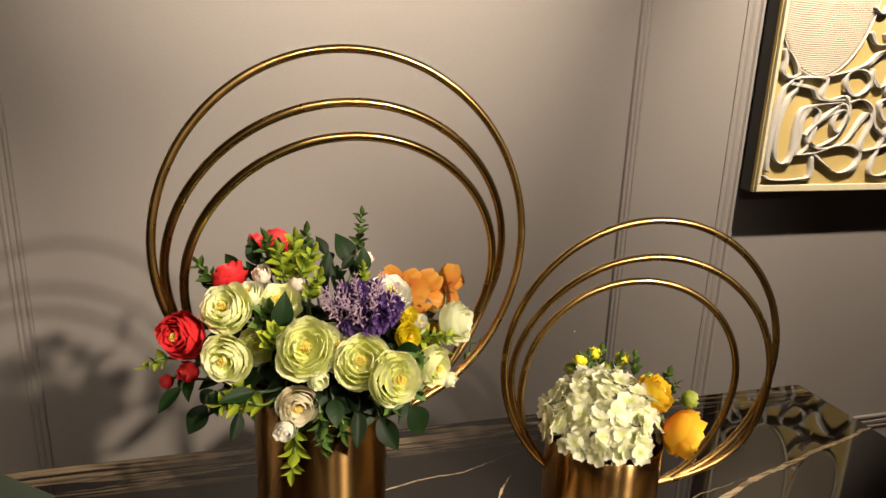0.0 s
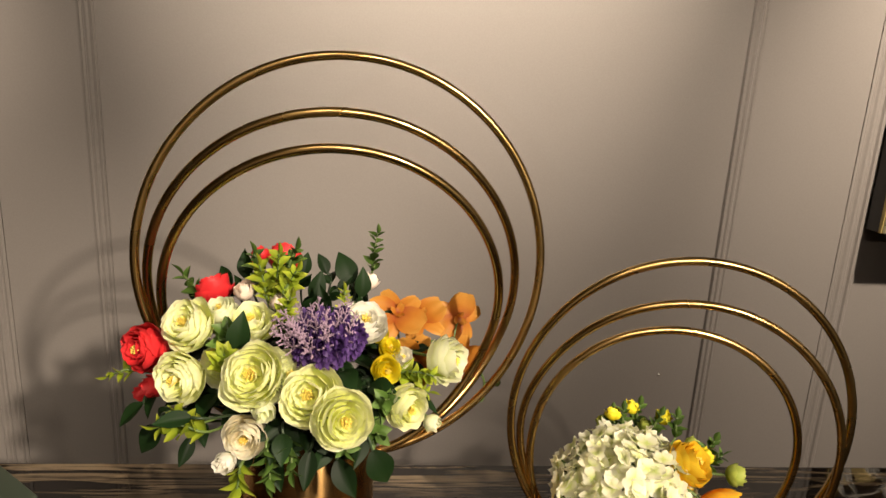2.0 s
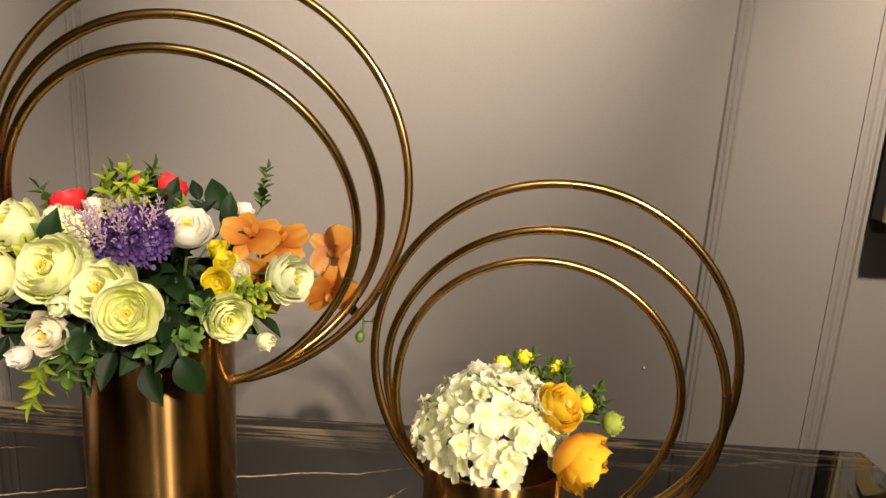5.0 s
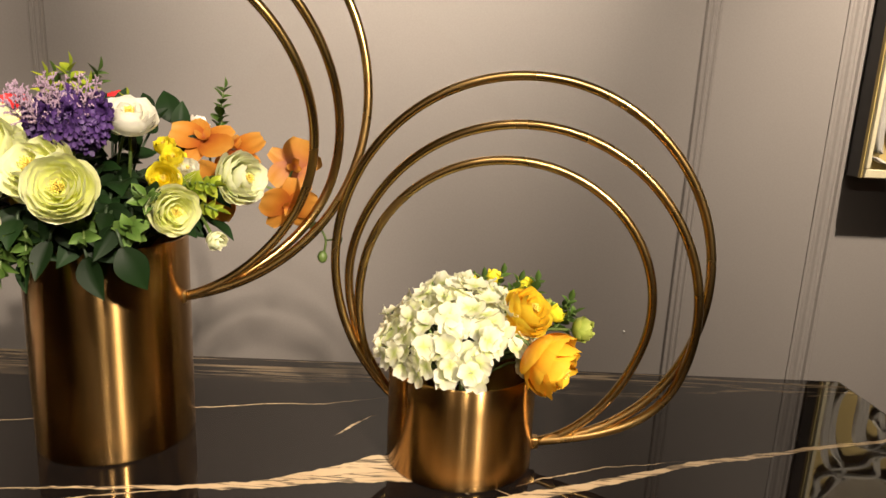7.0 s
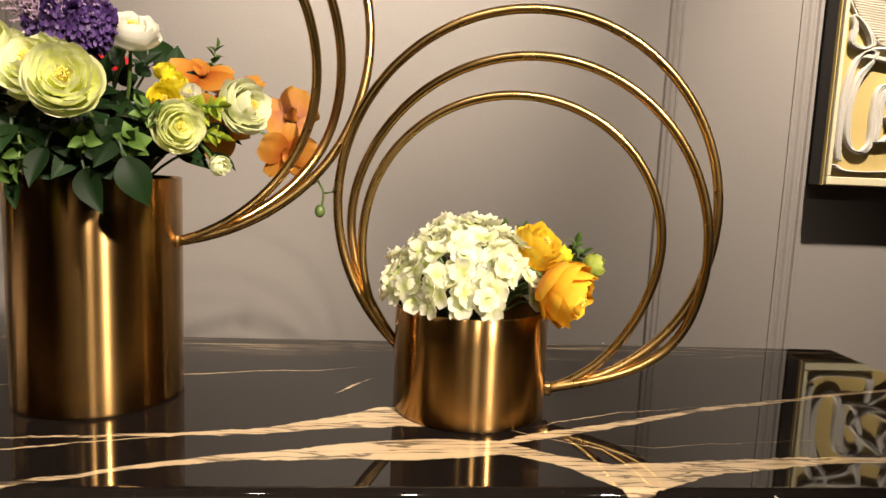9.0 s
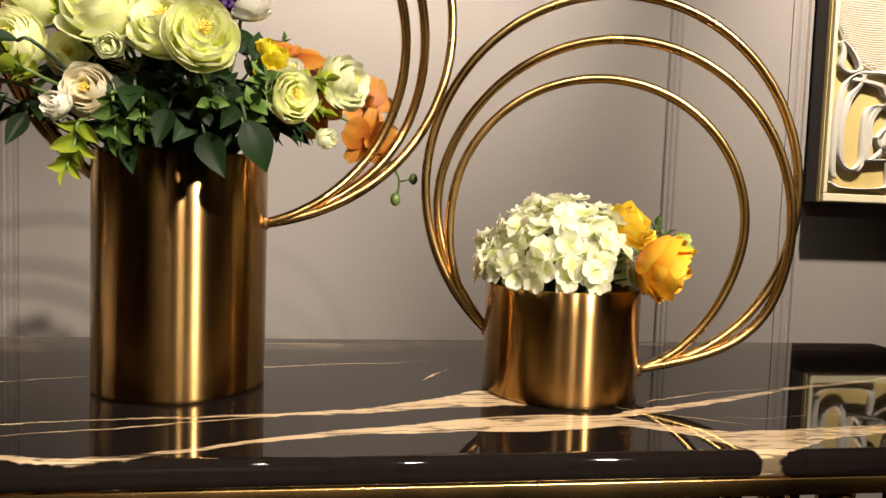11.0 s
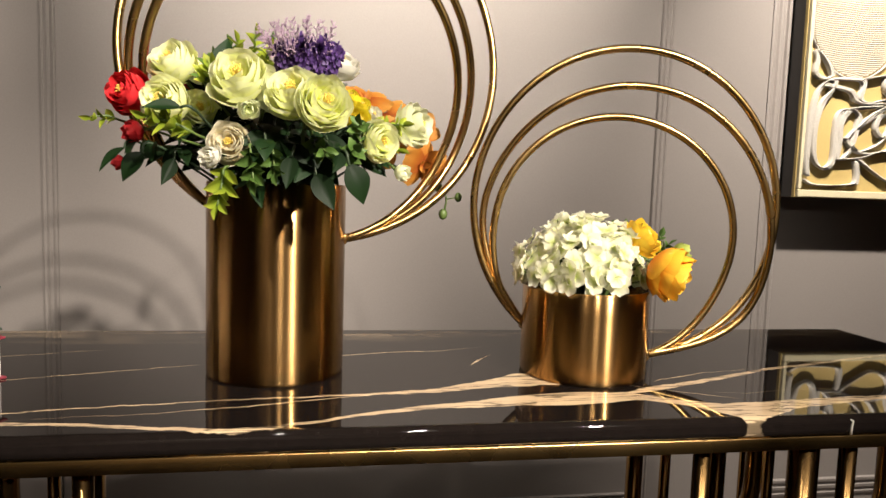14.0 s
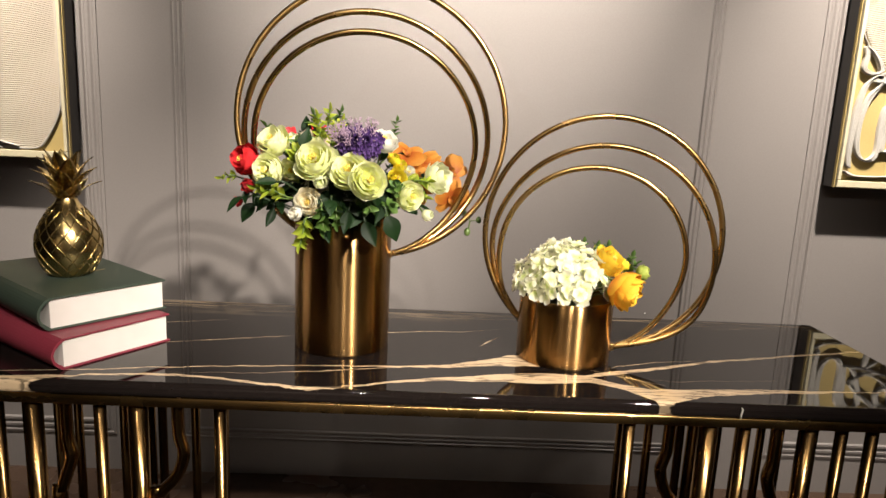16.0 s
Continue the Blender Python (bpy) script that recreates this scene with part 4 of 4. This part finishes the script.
DARK = "dark green toothed silk leaves in the tall vase"
for p, way, size, n, face in (
    ((0.025, 0.545, 1.083), (-0.9, -0.2, 0.15), 0.034, 1, (0.2, -0.7, 0.7)),
    ((0.050, 0.595, 1.120), (0.1, -0.2, 0.9), 0.040, 2, (0.1, -1, 0.1)),
    ((0.140, 0.570, 1.030), (0.35, -0.5, -0.75), 0.044, 3, (0.2, -0.9, 0.4)),
    ((0.170, 0.568, 1.040), (0.45, -0.3, -0.85), 0.040, 2, (0.5, -0.85, 0.2)),
    ((0.118, 0.560, 1.045), (-0.1, -0.6, -0.6), 0.036, 3, (0, -0.9, 0.4)),
    ((-0.045, 0.630, 1.050), (-0.75, -0.3, -0.55), 0.034, 3, (-0.3, -0.8, 0.5)),
    ((-0.020, 0.600, 1.045), (-0.5, -0.5, -0.7), 0.034, 3, (-0.2, -0.9, 0.4)),
    ((0.010, 0.590, 1.040), (-0.3, -0.5, -0.6), 0.032, 3, (0, -0.9, 0.4)),
    ((0.138, 0.765, 1.130), (-0.15, 0.1, 0.95), 0.044, 2, (0.1, -1, 0.1)),
    ((0.150, 0.750, 1.120), (0.1, 0.0, 0.9), 0.034, 3, (0.1, -1, 0.3)),
    ((0.100, 0.720, 1.125), (0.35, 0.0, 0.9), 0.036, 3, (0, -1, 0.2)),
    ((0.120, 0.700, 1.120), (-0.3, -0.1, 0.8), 0.036, 3, (0, -0.9, 0.5)),
    ((0.030, 0.740, 1.140), (-0.3, 0.1, 0.9), 0.040, 3, (0, -1, 0.2)),
    ((0.055, 0.780, 1.130), (-0.1, 0.4, 0.8), 0.036, 3, (0, -1, 0.4)),
    ((0.165, 0.620, 1.075), (0.4, -0.5, 0.3), 0.036, 3, (0.2, -0.8, 0.6)),
    ((0.150, 0.590, 1.060), (0.2, -0.8, -0.1), 0.034, 3, (0, -0.9, 0.5)),
    ((0.180, 0.650, 1.050), (0.8, -0.2, -0.3), 0.036, 3, (0.3, -0.7, 0.7)),
    ((0.095, 0.560, 1.060), (0.1, -0.8, -0.3), 0.032, 3, (0.2, -0.9, 0.2)),
    ((0.030, 0.660, 1.110), (-0.6, 0.0, 0.5), 0.036, 3, (-0.2, -0.7, 0.7)),
    ((0.060, 0.580, 1.035), (-0.1, -0.7, -0.5), 0.030, 3, (0, -0.9, 0.4)),
    ((0.085, 0.585, 1.025), (0.1, -0.7, -0.6), 0.034, 3, (0.1, -0.9, 0.3)),
    ((-0.010, 0.690, 1.090), (-0.8, 0.2, 0.2), 0.034, 3, (-0.3, -0.6, 0.8)),
    ((0.100, 0.620, 1.090), (0.2, -0.5, 0.6), 0.034, 3, (0, -0.9, 0.5)),
    ((0.000, 0.720, 1.040), (-0.8, 0.3, -0.3), 0.032, 3, (-0.3, -0.6, 0.6)),
    ((0.085, 0.760, 1.140), (0.2, 0.1, 0.9), 0.028, 3, (0.1, -1, 0.3)),
    ((0.110, 0.775, 1.138), (-0.4, 0.2, 0.8), 0.026, 3, (0, -0.9, 0.4)),
    ((0.070, 0.740, 1.135), (0.5, 0.0, 0.7), 0.027, 3, (0.2, -0.9, 0.4)),
    ((0.125, 0.740, 1.130), (0.6, 0.1, 0.7), 0.028, 3, (0.2, -0.8, 0.5)),
    ((0.010, 0.750, 1.130), (-0.5, 0.2, 0.8), 0.027, 3, (-0.1, -1, 0.3)),
    ((-0.015, 0.725, 1.120), (-0.7, 0.1, 0.6), 0.026, 3, (-0.2, -0.9, 0.4)),
    ((0.170, 0.700, 1.105), (0.6, -0.2, 0.5), 0.030, 3, (0.2, -0.7, 0.7)),
    ((0.195, 0.690, 1.085), (0.8, -0.3, 0.2), 0.030, 3, (0.3, -0.7, 0.6)),
):
    leaf_spray(DARK, p, way, size, n, BM, face)


for k in range(72):
    a, q = 2.39996 * k, math.sqrt((k + 0.5) / 72)
    d = Vector((math.cos(a) * q, math.sin(a) * q, 0.0))
    p = Vector((0.098, 0.675, 1.056 + 0.048 * (1 - q) + 0.010 * math.sin(7.0 * k))) + Vector((0.115 * d.x, 0.105 * d.y, 0))
    leaf_spray(DARK, p, (d.x, d.y - 0.25, 0.30 - 0.60 * q), 0.033, 4, BM, (d.x * 0.6, -0.6 + 0.3 * d.y, 0.7))


def sprig(label, p0, p1, leaves, size, meshes, mouth, group="bouquet sprigs", name="sprig"):
    """A thin stem whose last stretch, p0 to p1, carries pairs of small leaves."""
    rng = FLOWER_RNG
    ob = empty(name, pose(*mouth), label, "sprig", group)
    a, b, o = Vector(p0), Vector(p1), Vector(mouth)
    line = smooth_line([o + Vector((0, 0, -0.04)), o + (a - o) * 0.5 + Vector((0, 0, 0.01)), a, a + (b - a) * 0.5 + Vector((0, 0, 0.003)), b], 6)
    part("stem", tube([q - o for q in line], [0.0013] * (len(line) - 6) + [0.0009] * 6, 5), M_STEM, ob)
    d = (b - a).normalized()
    side = d.orthogonal().normalized()
    for k in range(leaves):
        t = (k // 2 + 0.5) / (leaves / 2 + 0.2)
        p = a + (b - a) * t
        rot = Matrix.Rotation(1.9 * (k // 2) + math.pi * (k % 2) + rng.uniform(-0.3, 0.3), 3, d)
        out = rot @ side
        leaf_at(ob, meshes[k % len(meshes)], p, out * 0.8 + d * rng.uniform(0.5, 0.9), d * 0.8 - out * 0.4 + Vector((0, -0.5, 0.3)), 1.45 * size * rng.uniform(0.8, 1.15) * (1.1 - 0.35 * t))
    leaf_at(ob, meshes[0], b, d, side, size * 1.1)
    return ob


YG = "yellow-green silk boxwood sprig in the tall vase"
MG = "green leafy sprig in the tall vase"
for p0, p1, n, size, meshes, label in (
    ((0.066, 0.700, 1.130), (0.070, 0.697, 1.180), 14, 0.013, SMALL_SPRIG, YG),
    ((0.060, 0.690, 1.130), (0.052, 0.690, 1.170), 12, 0.013, SMALL_SPRIG, YG),
    ((0.080, 0.650, 1.125), (0.090, 0.640, 1.155), 10, 0.012, SMALL_SPRIG, YG),
    ((0.070, 0.720, 1.140), (0.082, 0.725, 1.178), 12, 0.014, SMALL_MOSS, MG),
    ((0.050, 0.720, 1.135), (0.040, 0.725, 1.172), 12, 0.014, SMALL_MOSS, MG),
    ((0.074, 0.690, 1.135), (0.088, 0.690, 1.165), 10, 0.013, SMALL_SPRIG, YG),
    ((0.158, 0.845, 1.118), (0.164, 0.855, 1.168), 14, 0.012, SMALL_MOSS, MG),
    ((0.035, 0.560, 1.062), (-0.002, 0.545, 1.074), 12, 0.013, SMALL_SPRIG, YG),
    ((0.062, 0.560, 1.035), (0.056, 0.545, 1.000), 12, 0.013, SMALL_SPRIG, YG),
    ((0.082, 0.560, 1.055), (0.086, 0.548, 1.022), 14, 0.013, SMALL_MOSS, MG),
    ((0.100, 0.565, 1.055), (0.104, 0.550, 1.030), 10, 0.012, SMALL_MOSS, MG),
    ((-0.052, 0.640, 1.078), (-0.074, 0.628, 1.078), 6, 0.010, SMALL_SPRIG, YG),
    ((0.005, 0.710, 1.110), (-0.030, 0.715, 1.150), 12, 0.015, SMALL_MOSS, MG),
    ((0.190, 0.640, 1.080), (0.225, 0.625, 1.085), 12, 0.012, SMALL_SPRIG, YG),
    ((0.195, 0.640, 1.065), (0.222, 0.640, 1.060), 8, 0.012, SMALL_SPRIG, YG),
    ((0.140, 0.650, 1.130), (0.138, 0.660, 1.155), 12, 0.009, SMALL_SPRIG, YG),
    ((0.040, 0.590, 1.105), (0.045, 0.575, 1.125), 10, 0.013, SMALL_SPRIG, YG),
    ((0.035, 0.620, 1.110), (0.040, 0.610, 1.135), 10, 0.014, SMALL_MOSS, MG),
    ((0.160, 0.600, 1.045), (0.175, 0.570, 1.055), 10, 0.014, SMALL_MOSS, MG),
    ((0.185, 0.615, 1.060), (0.180, 0.585, 1.080), 10, 0.014, SMALL_MOSS, MG),
    ((0.130, 0.590, 1.060), (0.150, 0.550, 1.050), 8, 0.013, SMALL_MOSS, MG),
    ((0.015, 0.570, 1.060), (0.010, 0.550, 1.085), 8, 0.012, SMALL_SPRIG, YG),
):
    sprig(label, p0, p1, n, size, meshes, BM)
for p0, p1, n in (((0.500, 0.745, 0.955), (0.512, 0.752, 0.978), 8), ((0.540, 0.690, 0.945), (0.562, 0.690, 0.962), 8), ((0.470, 0.760, 0.950), (0.474, 0.772, 0.974), 8),
                  ((0.455, 0.765, 0.945), (0.462, 0.778, 0.968), 8), ((0.525, 0.735, 0.955), (0.530, 0.745, 0.980), 8), ((0.548, 0.705, 0.945), (0.558, 0.705, 0.972), 8), ((0.490, 0.770, 0.950), (0.496, 0.778, 0.978), 8)):
    sprig("small green sprig in the low vase", p0, p1, n, 0.012, SMALL_MOSS, SM, "low vase sprigs")


# purple lavender-like cluster
def floret_bunch(mat, n, h, r0, size, seed, petals=4):
    """Many small cupped florets round a short axis."""
    rng = random.Random(seed)
    bm = bmesh.new()
    for i in range(n):
        t = (i + 0.5) / n
        a = 2.4 * i
        rr = r0 * (0.35 + 0.65 * math.sin(math.pi * (0.15 + 0.8 * t)))
        c = Vector((rr * math.cos(a), rr * math.sin(a), h * t))
        q = aim(c, Vector((math.cos(a), math.sin(a), 0.5 + rng.uniform(-0.3, 0.4))), rng.uniform(0, 6))
        s = size * rng.uniform(0.75, 1.25)
        for k in range(petals):
            m = q @ Matrix.Rotation(2 * math.pi * k / petals, 4, "Z")
            add_sheet(bm, lambda u, v, m=m, s=s: m @ Vector((s * v, s * 0.42 * u * math.sin(math.pi * (0.1 + 0.75 * v)), s * 0.55 * v * v)), 2, 3)
    me = bpy.data.meshes.new("floret_spike")
    bm.to_mesh(me)
    bm.free()
    me.materials.append(mat)
    return me


def plume_mesh(seed, h=0.040):
    """A feathery branching tip with tiny beads."""
    rng = random.Random(seed)
    bm = bmesh.new()
    add_tube(bm, [(0, 0, 0), (0.001, 0, h * 0.5), (0, 0, h)], [0.0008, 0.0006, 0.0004], 5)
    for i in range(16):
        t = 0.15 + 0.8 * i / 16
        a = 2.4 * i
        ln = 0.011 * (1.1 - 0.75 * t)
        d = Vector((math.cos(a), math.sin(a), 0.75)).normalized()
        p = Vector((0, 0, h * t))
        add_tube(bm, [p, p + d * ln], 0.00045, 4)
        for j in range(5):
            b = p + d * ln * (0.35 + 0.17 * j) + Vector((rng.uniform(-1, 1), rng.uniform(-1, 1), rng.uniform(-1, 1))) * 0.0009
            bmesh.ops.create_icosphere(bm, subdivisions=1, radius=0.0008, matrix=Matrix.Translation(b))
    return mesh_of("plume", bm, P_MAUVE)


lav = empty("lavender_cluster", pose(0.126, 0.588, 1.112) @ Matrix.Diagonal((0.80, 0.85, 1.12, 1)), "deep purple and mauve silk lavender cluster", "flower", "bouquet flowers")
BUNCH = [floret_bunch(P_PURPLE, 46, 0.030, 0.0085, 0.0052, s) for s in range(3)]
PLUMES = [plume_mesh(s) for s in range(2)]
lr = random.Random(3)
for i in range(16):
    a, d = 2.4 * i, 0.022 * math.sqrt((i + 0.5) / 16)
    o = part("floret_spike", BUNCH[i % 3], P_PURPLE, lav)
    o.matrix_basis = aim((d * math.cos(a) * 0.95 + 0.004, d * math.sin(a) * 0.8, 0.006 + lr.uniform(-0.004, 0.008)), (1.0 * math.cos(a) * d / 0.022 + 0.1, 0.9 * math.sin(a) * d / 0.022 - 0.6, 1.0), lr.uniform(0, 6))
for i in range(14):
    a, d = 2.4 * i + 1, 0.026 * math.sqrt((i + 0.5) / 14)
    o = part("plume", PLUMES[i % 2], P_MAUVE, lav, "pale mauve feathery tip")
    o.matrix_basis = aim((d * math.cos(a) - 0.004, d * math.sin(a) * 0.7 - 0.016, 0.016), (1.0 * math.cos(a) * d / 0.022 - 0.45, 0.7 * math.sin(a) * d / 0.022 - 0.25, 1.1), lr.uniform(0, 6))
stem_into(lav, BM, 0.05, 0.002)


# orange orchids
def orchid_fn(width, length, cup):
    return lambda u, v: (length * v, width * u * math.sin(math.pi * (0.10 + 0.80 * v)) ** 0.55, cup * (v * v + 0.35 * u * u * v) + 0.0009 * math.sin(7 * u) * v)


ORCHID_WIDE = sheet_mesh("petal", orchid_fn(0.0165, 0.029, 0.005), 8, 8, P_ORCHID)
ORCHID_SLIM = sheet_mesh("petal", orchid_fn(0.0095, 0.029, -0.003), 6, 8, P_ORCHID)
ORCHID_LIP = sheet_mesh("lip", orchid_fn(0.004, 0.008, 0.006), 4, 5, P_ORCHID)
orchid_line = smooth_line([(0.12, 0.70, 1.00), (0.17, 0.715, 1.065), (0.215, 0.735, 1.075), (0.255, 0.755, 1.060), (0.285, 0.768, 1.030), (0.297, 0.770, 1.012), (0.296, 0.771, 0.996)], 6)
for p, ax, spin in (((0.213, 0.722, 1.108), (0.1, -0.5, 0.85), 0.4), ((0.262, 0.775, 1.088), (0.25, -0.9, 0.2), 1.3), ((0.262, 0.745, 1.050), (0.35, -0.85, -0.25), 0.2), ((0.207, 0.690, 1.072), (-0.1, -0.9, -0.1), 2.2), ((0.190, 0.705, 1.118), (0.1, -0.6, 0.6), 3.0)):
    ob = empty("orchid_bloom", aim(p, ax, spin) @ Matrix.Scale(1.02, 4), "orange silk orchid bloom at the bouquet's side", "flower", "bouquet flowers")
    for k, me in enumerate((ORCHID_WIDE, ORCHID_SLIM, ORCHID_WIDE, ORCHID_SLIM, ORCHID_SLIM)):
        q = part("petal", me, P_ORCHID, ob)
        q.matrix_basis = Matrix.Rotation((0.0, 1.25, 2.6, 3.9, 5.2)[k], 4, "Z") @ Matrix.Translation((0.001, 0, 0.001 if me is ORCHID_WIDE else 0))
    for k in range(3):
        q = part("lip", ORCHID_LIP, P_ORCHID, ob)
        q.matrix_basis = Matrix.Rotation(2.1 * k, 4, "Z") @ Matrix.Translation((0, 0, 0.002))
    inv = ob.matrix_world.inverted()
    near = min(orchid_line, key=lambda s: (s - Vector(p)).length)
    part("stem", tube([inv @ v for v in (Vector(p), (Vector(p) + near) / 2 + Vector((0, 0, 0.003)), near)], 0.0011, 5), M_STEM, ob)
orchid = empty("orchid_spray", pose(*BM), "arching green orchid stem with hanging buds", "stem", "bouquet sprigs")
orchid_rod = part("stem", tube([p - Vector(BM) for p in orchid_line], 0.0013, 6), M_STEM, orchid)
for p, r in (((0.294, 0.771, 0.990), 0.0062), ((0.312, 0.766, 1.012), 0.0052), ((0.286, 0.765, 1.024), 0.0058)):
    bm = bmesh.new()
    bmesh.ops.create_uvsphere(bm, u_segments=14, v_segments=10, radius=r, matrix=Matrix.Translation(Vector(p) - Vector(BM)) @ Matrix.Diagonal((0.9, 0.9, 1.15, 1)))
    near = min(orchid_line, key=lambda s: (s - Vector(p)).length)
    add_tube(bm, [near - Vector(BM), Vector(p) - Vector(BM)], 0.0009, 5)
    part("bud", bm, M_STEM, orchid_rod, "round green bud")


# white hydrangea
def hydrangea_floret(seed):
    rng = random.Random(seed)
    bm = bmesh.new()
    for k in range(4):
        m = Matrix.Rotation(math.pi / 2 * k + rng.uniform(-0.15, 0.15), 4, "Z")
        s, tip, ph = rng.uniform(0.0100, 0.0128), rng.uniform(-0.35, 0.45), rng.uniform(0, 6)
        add_sheet(bm, lambda u, v, m=m, s=s, tip=tip, ph=ph: m @ Vector((s * v, s * 0.62 * u * math.sin(math.pi * (0.06 + 0.74 * v)) ** 0.75, s * (tip * v * v + 0.14 * u * u * v) + 0.0006 * math.sin(5 * u + ph) * v + 0.0003 * k)), 5, 5)
    me = bpy.data.meshes.new("floret")
    bm.to_mesh(me)
    bm.free()
    me.materials.append(P_HYDR)
    return me


FLORETS = [hydrangea_floret(s) for s in range(5)]
hyd = empty("hydrangea", pose(SX - 0.004, SY - 0.004, SZ - 0.005), "white and pale green silk hydrangea head in the low vase", "flower", "low vase flowers")
core = bmesh.new()
hr = random.Random(21)
for i in range(250):
    t = (i + 0.5) / 250
    el = math.asin(1 - 1.02 * t)
    a = 2.39996 * i + hr.uniform(-0.2, 0.2)
    d = Vector((math.cos(a) * math.cos(el), math.sin(a) * math.cos(el), math.sin(el)))
    p = Vector((0.074 * d.x - 0.002, 0.070 * d.y, 0.068 * d.z + 0.014)) * hr.uniform(0.84, 1.08)
    if 0.5 < d.x < 0.85 and d.y < -0.5 and d.z < 0.30:
        continue
    q = part("floret", FLORETS[i % 5], P_HYDR, hyd)
    q.matrix_basis = aim(p, d + Vector((hr.uniform(-0.6, 0.6), hr.uniform(-0.6, 0.6), hr.uniform(-0.45, 0.45))), hr.uniform(0, 6))
    if i % 2 == 0:
        add_tube(core, [(0.25 * p.x, 0.25 * p.y, -0.01), 0.65 * p, p], 0.0011, 4)
part("stalk", core, M_STEM, hyd, "branching green stalks")
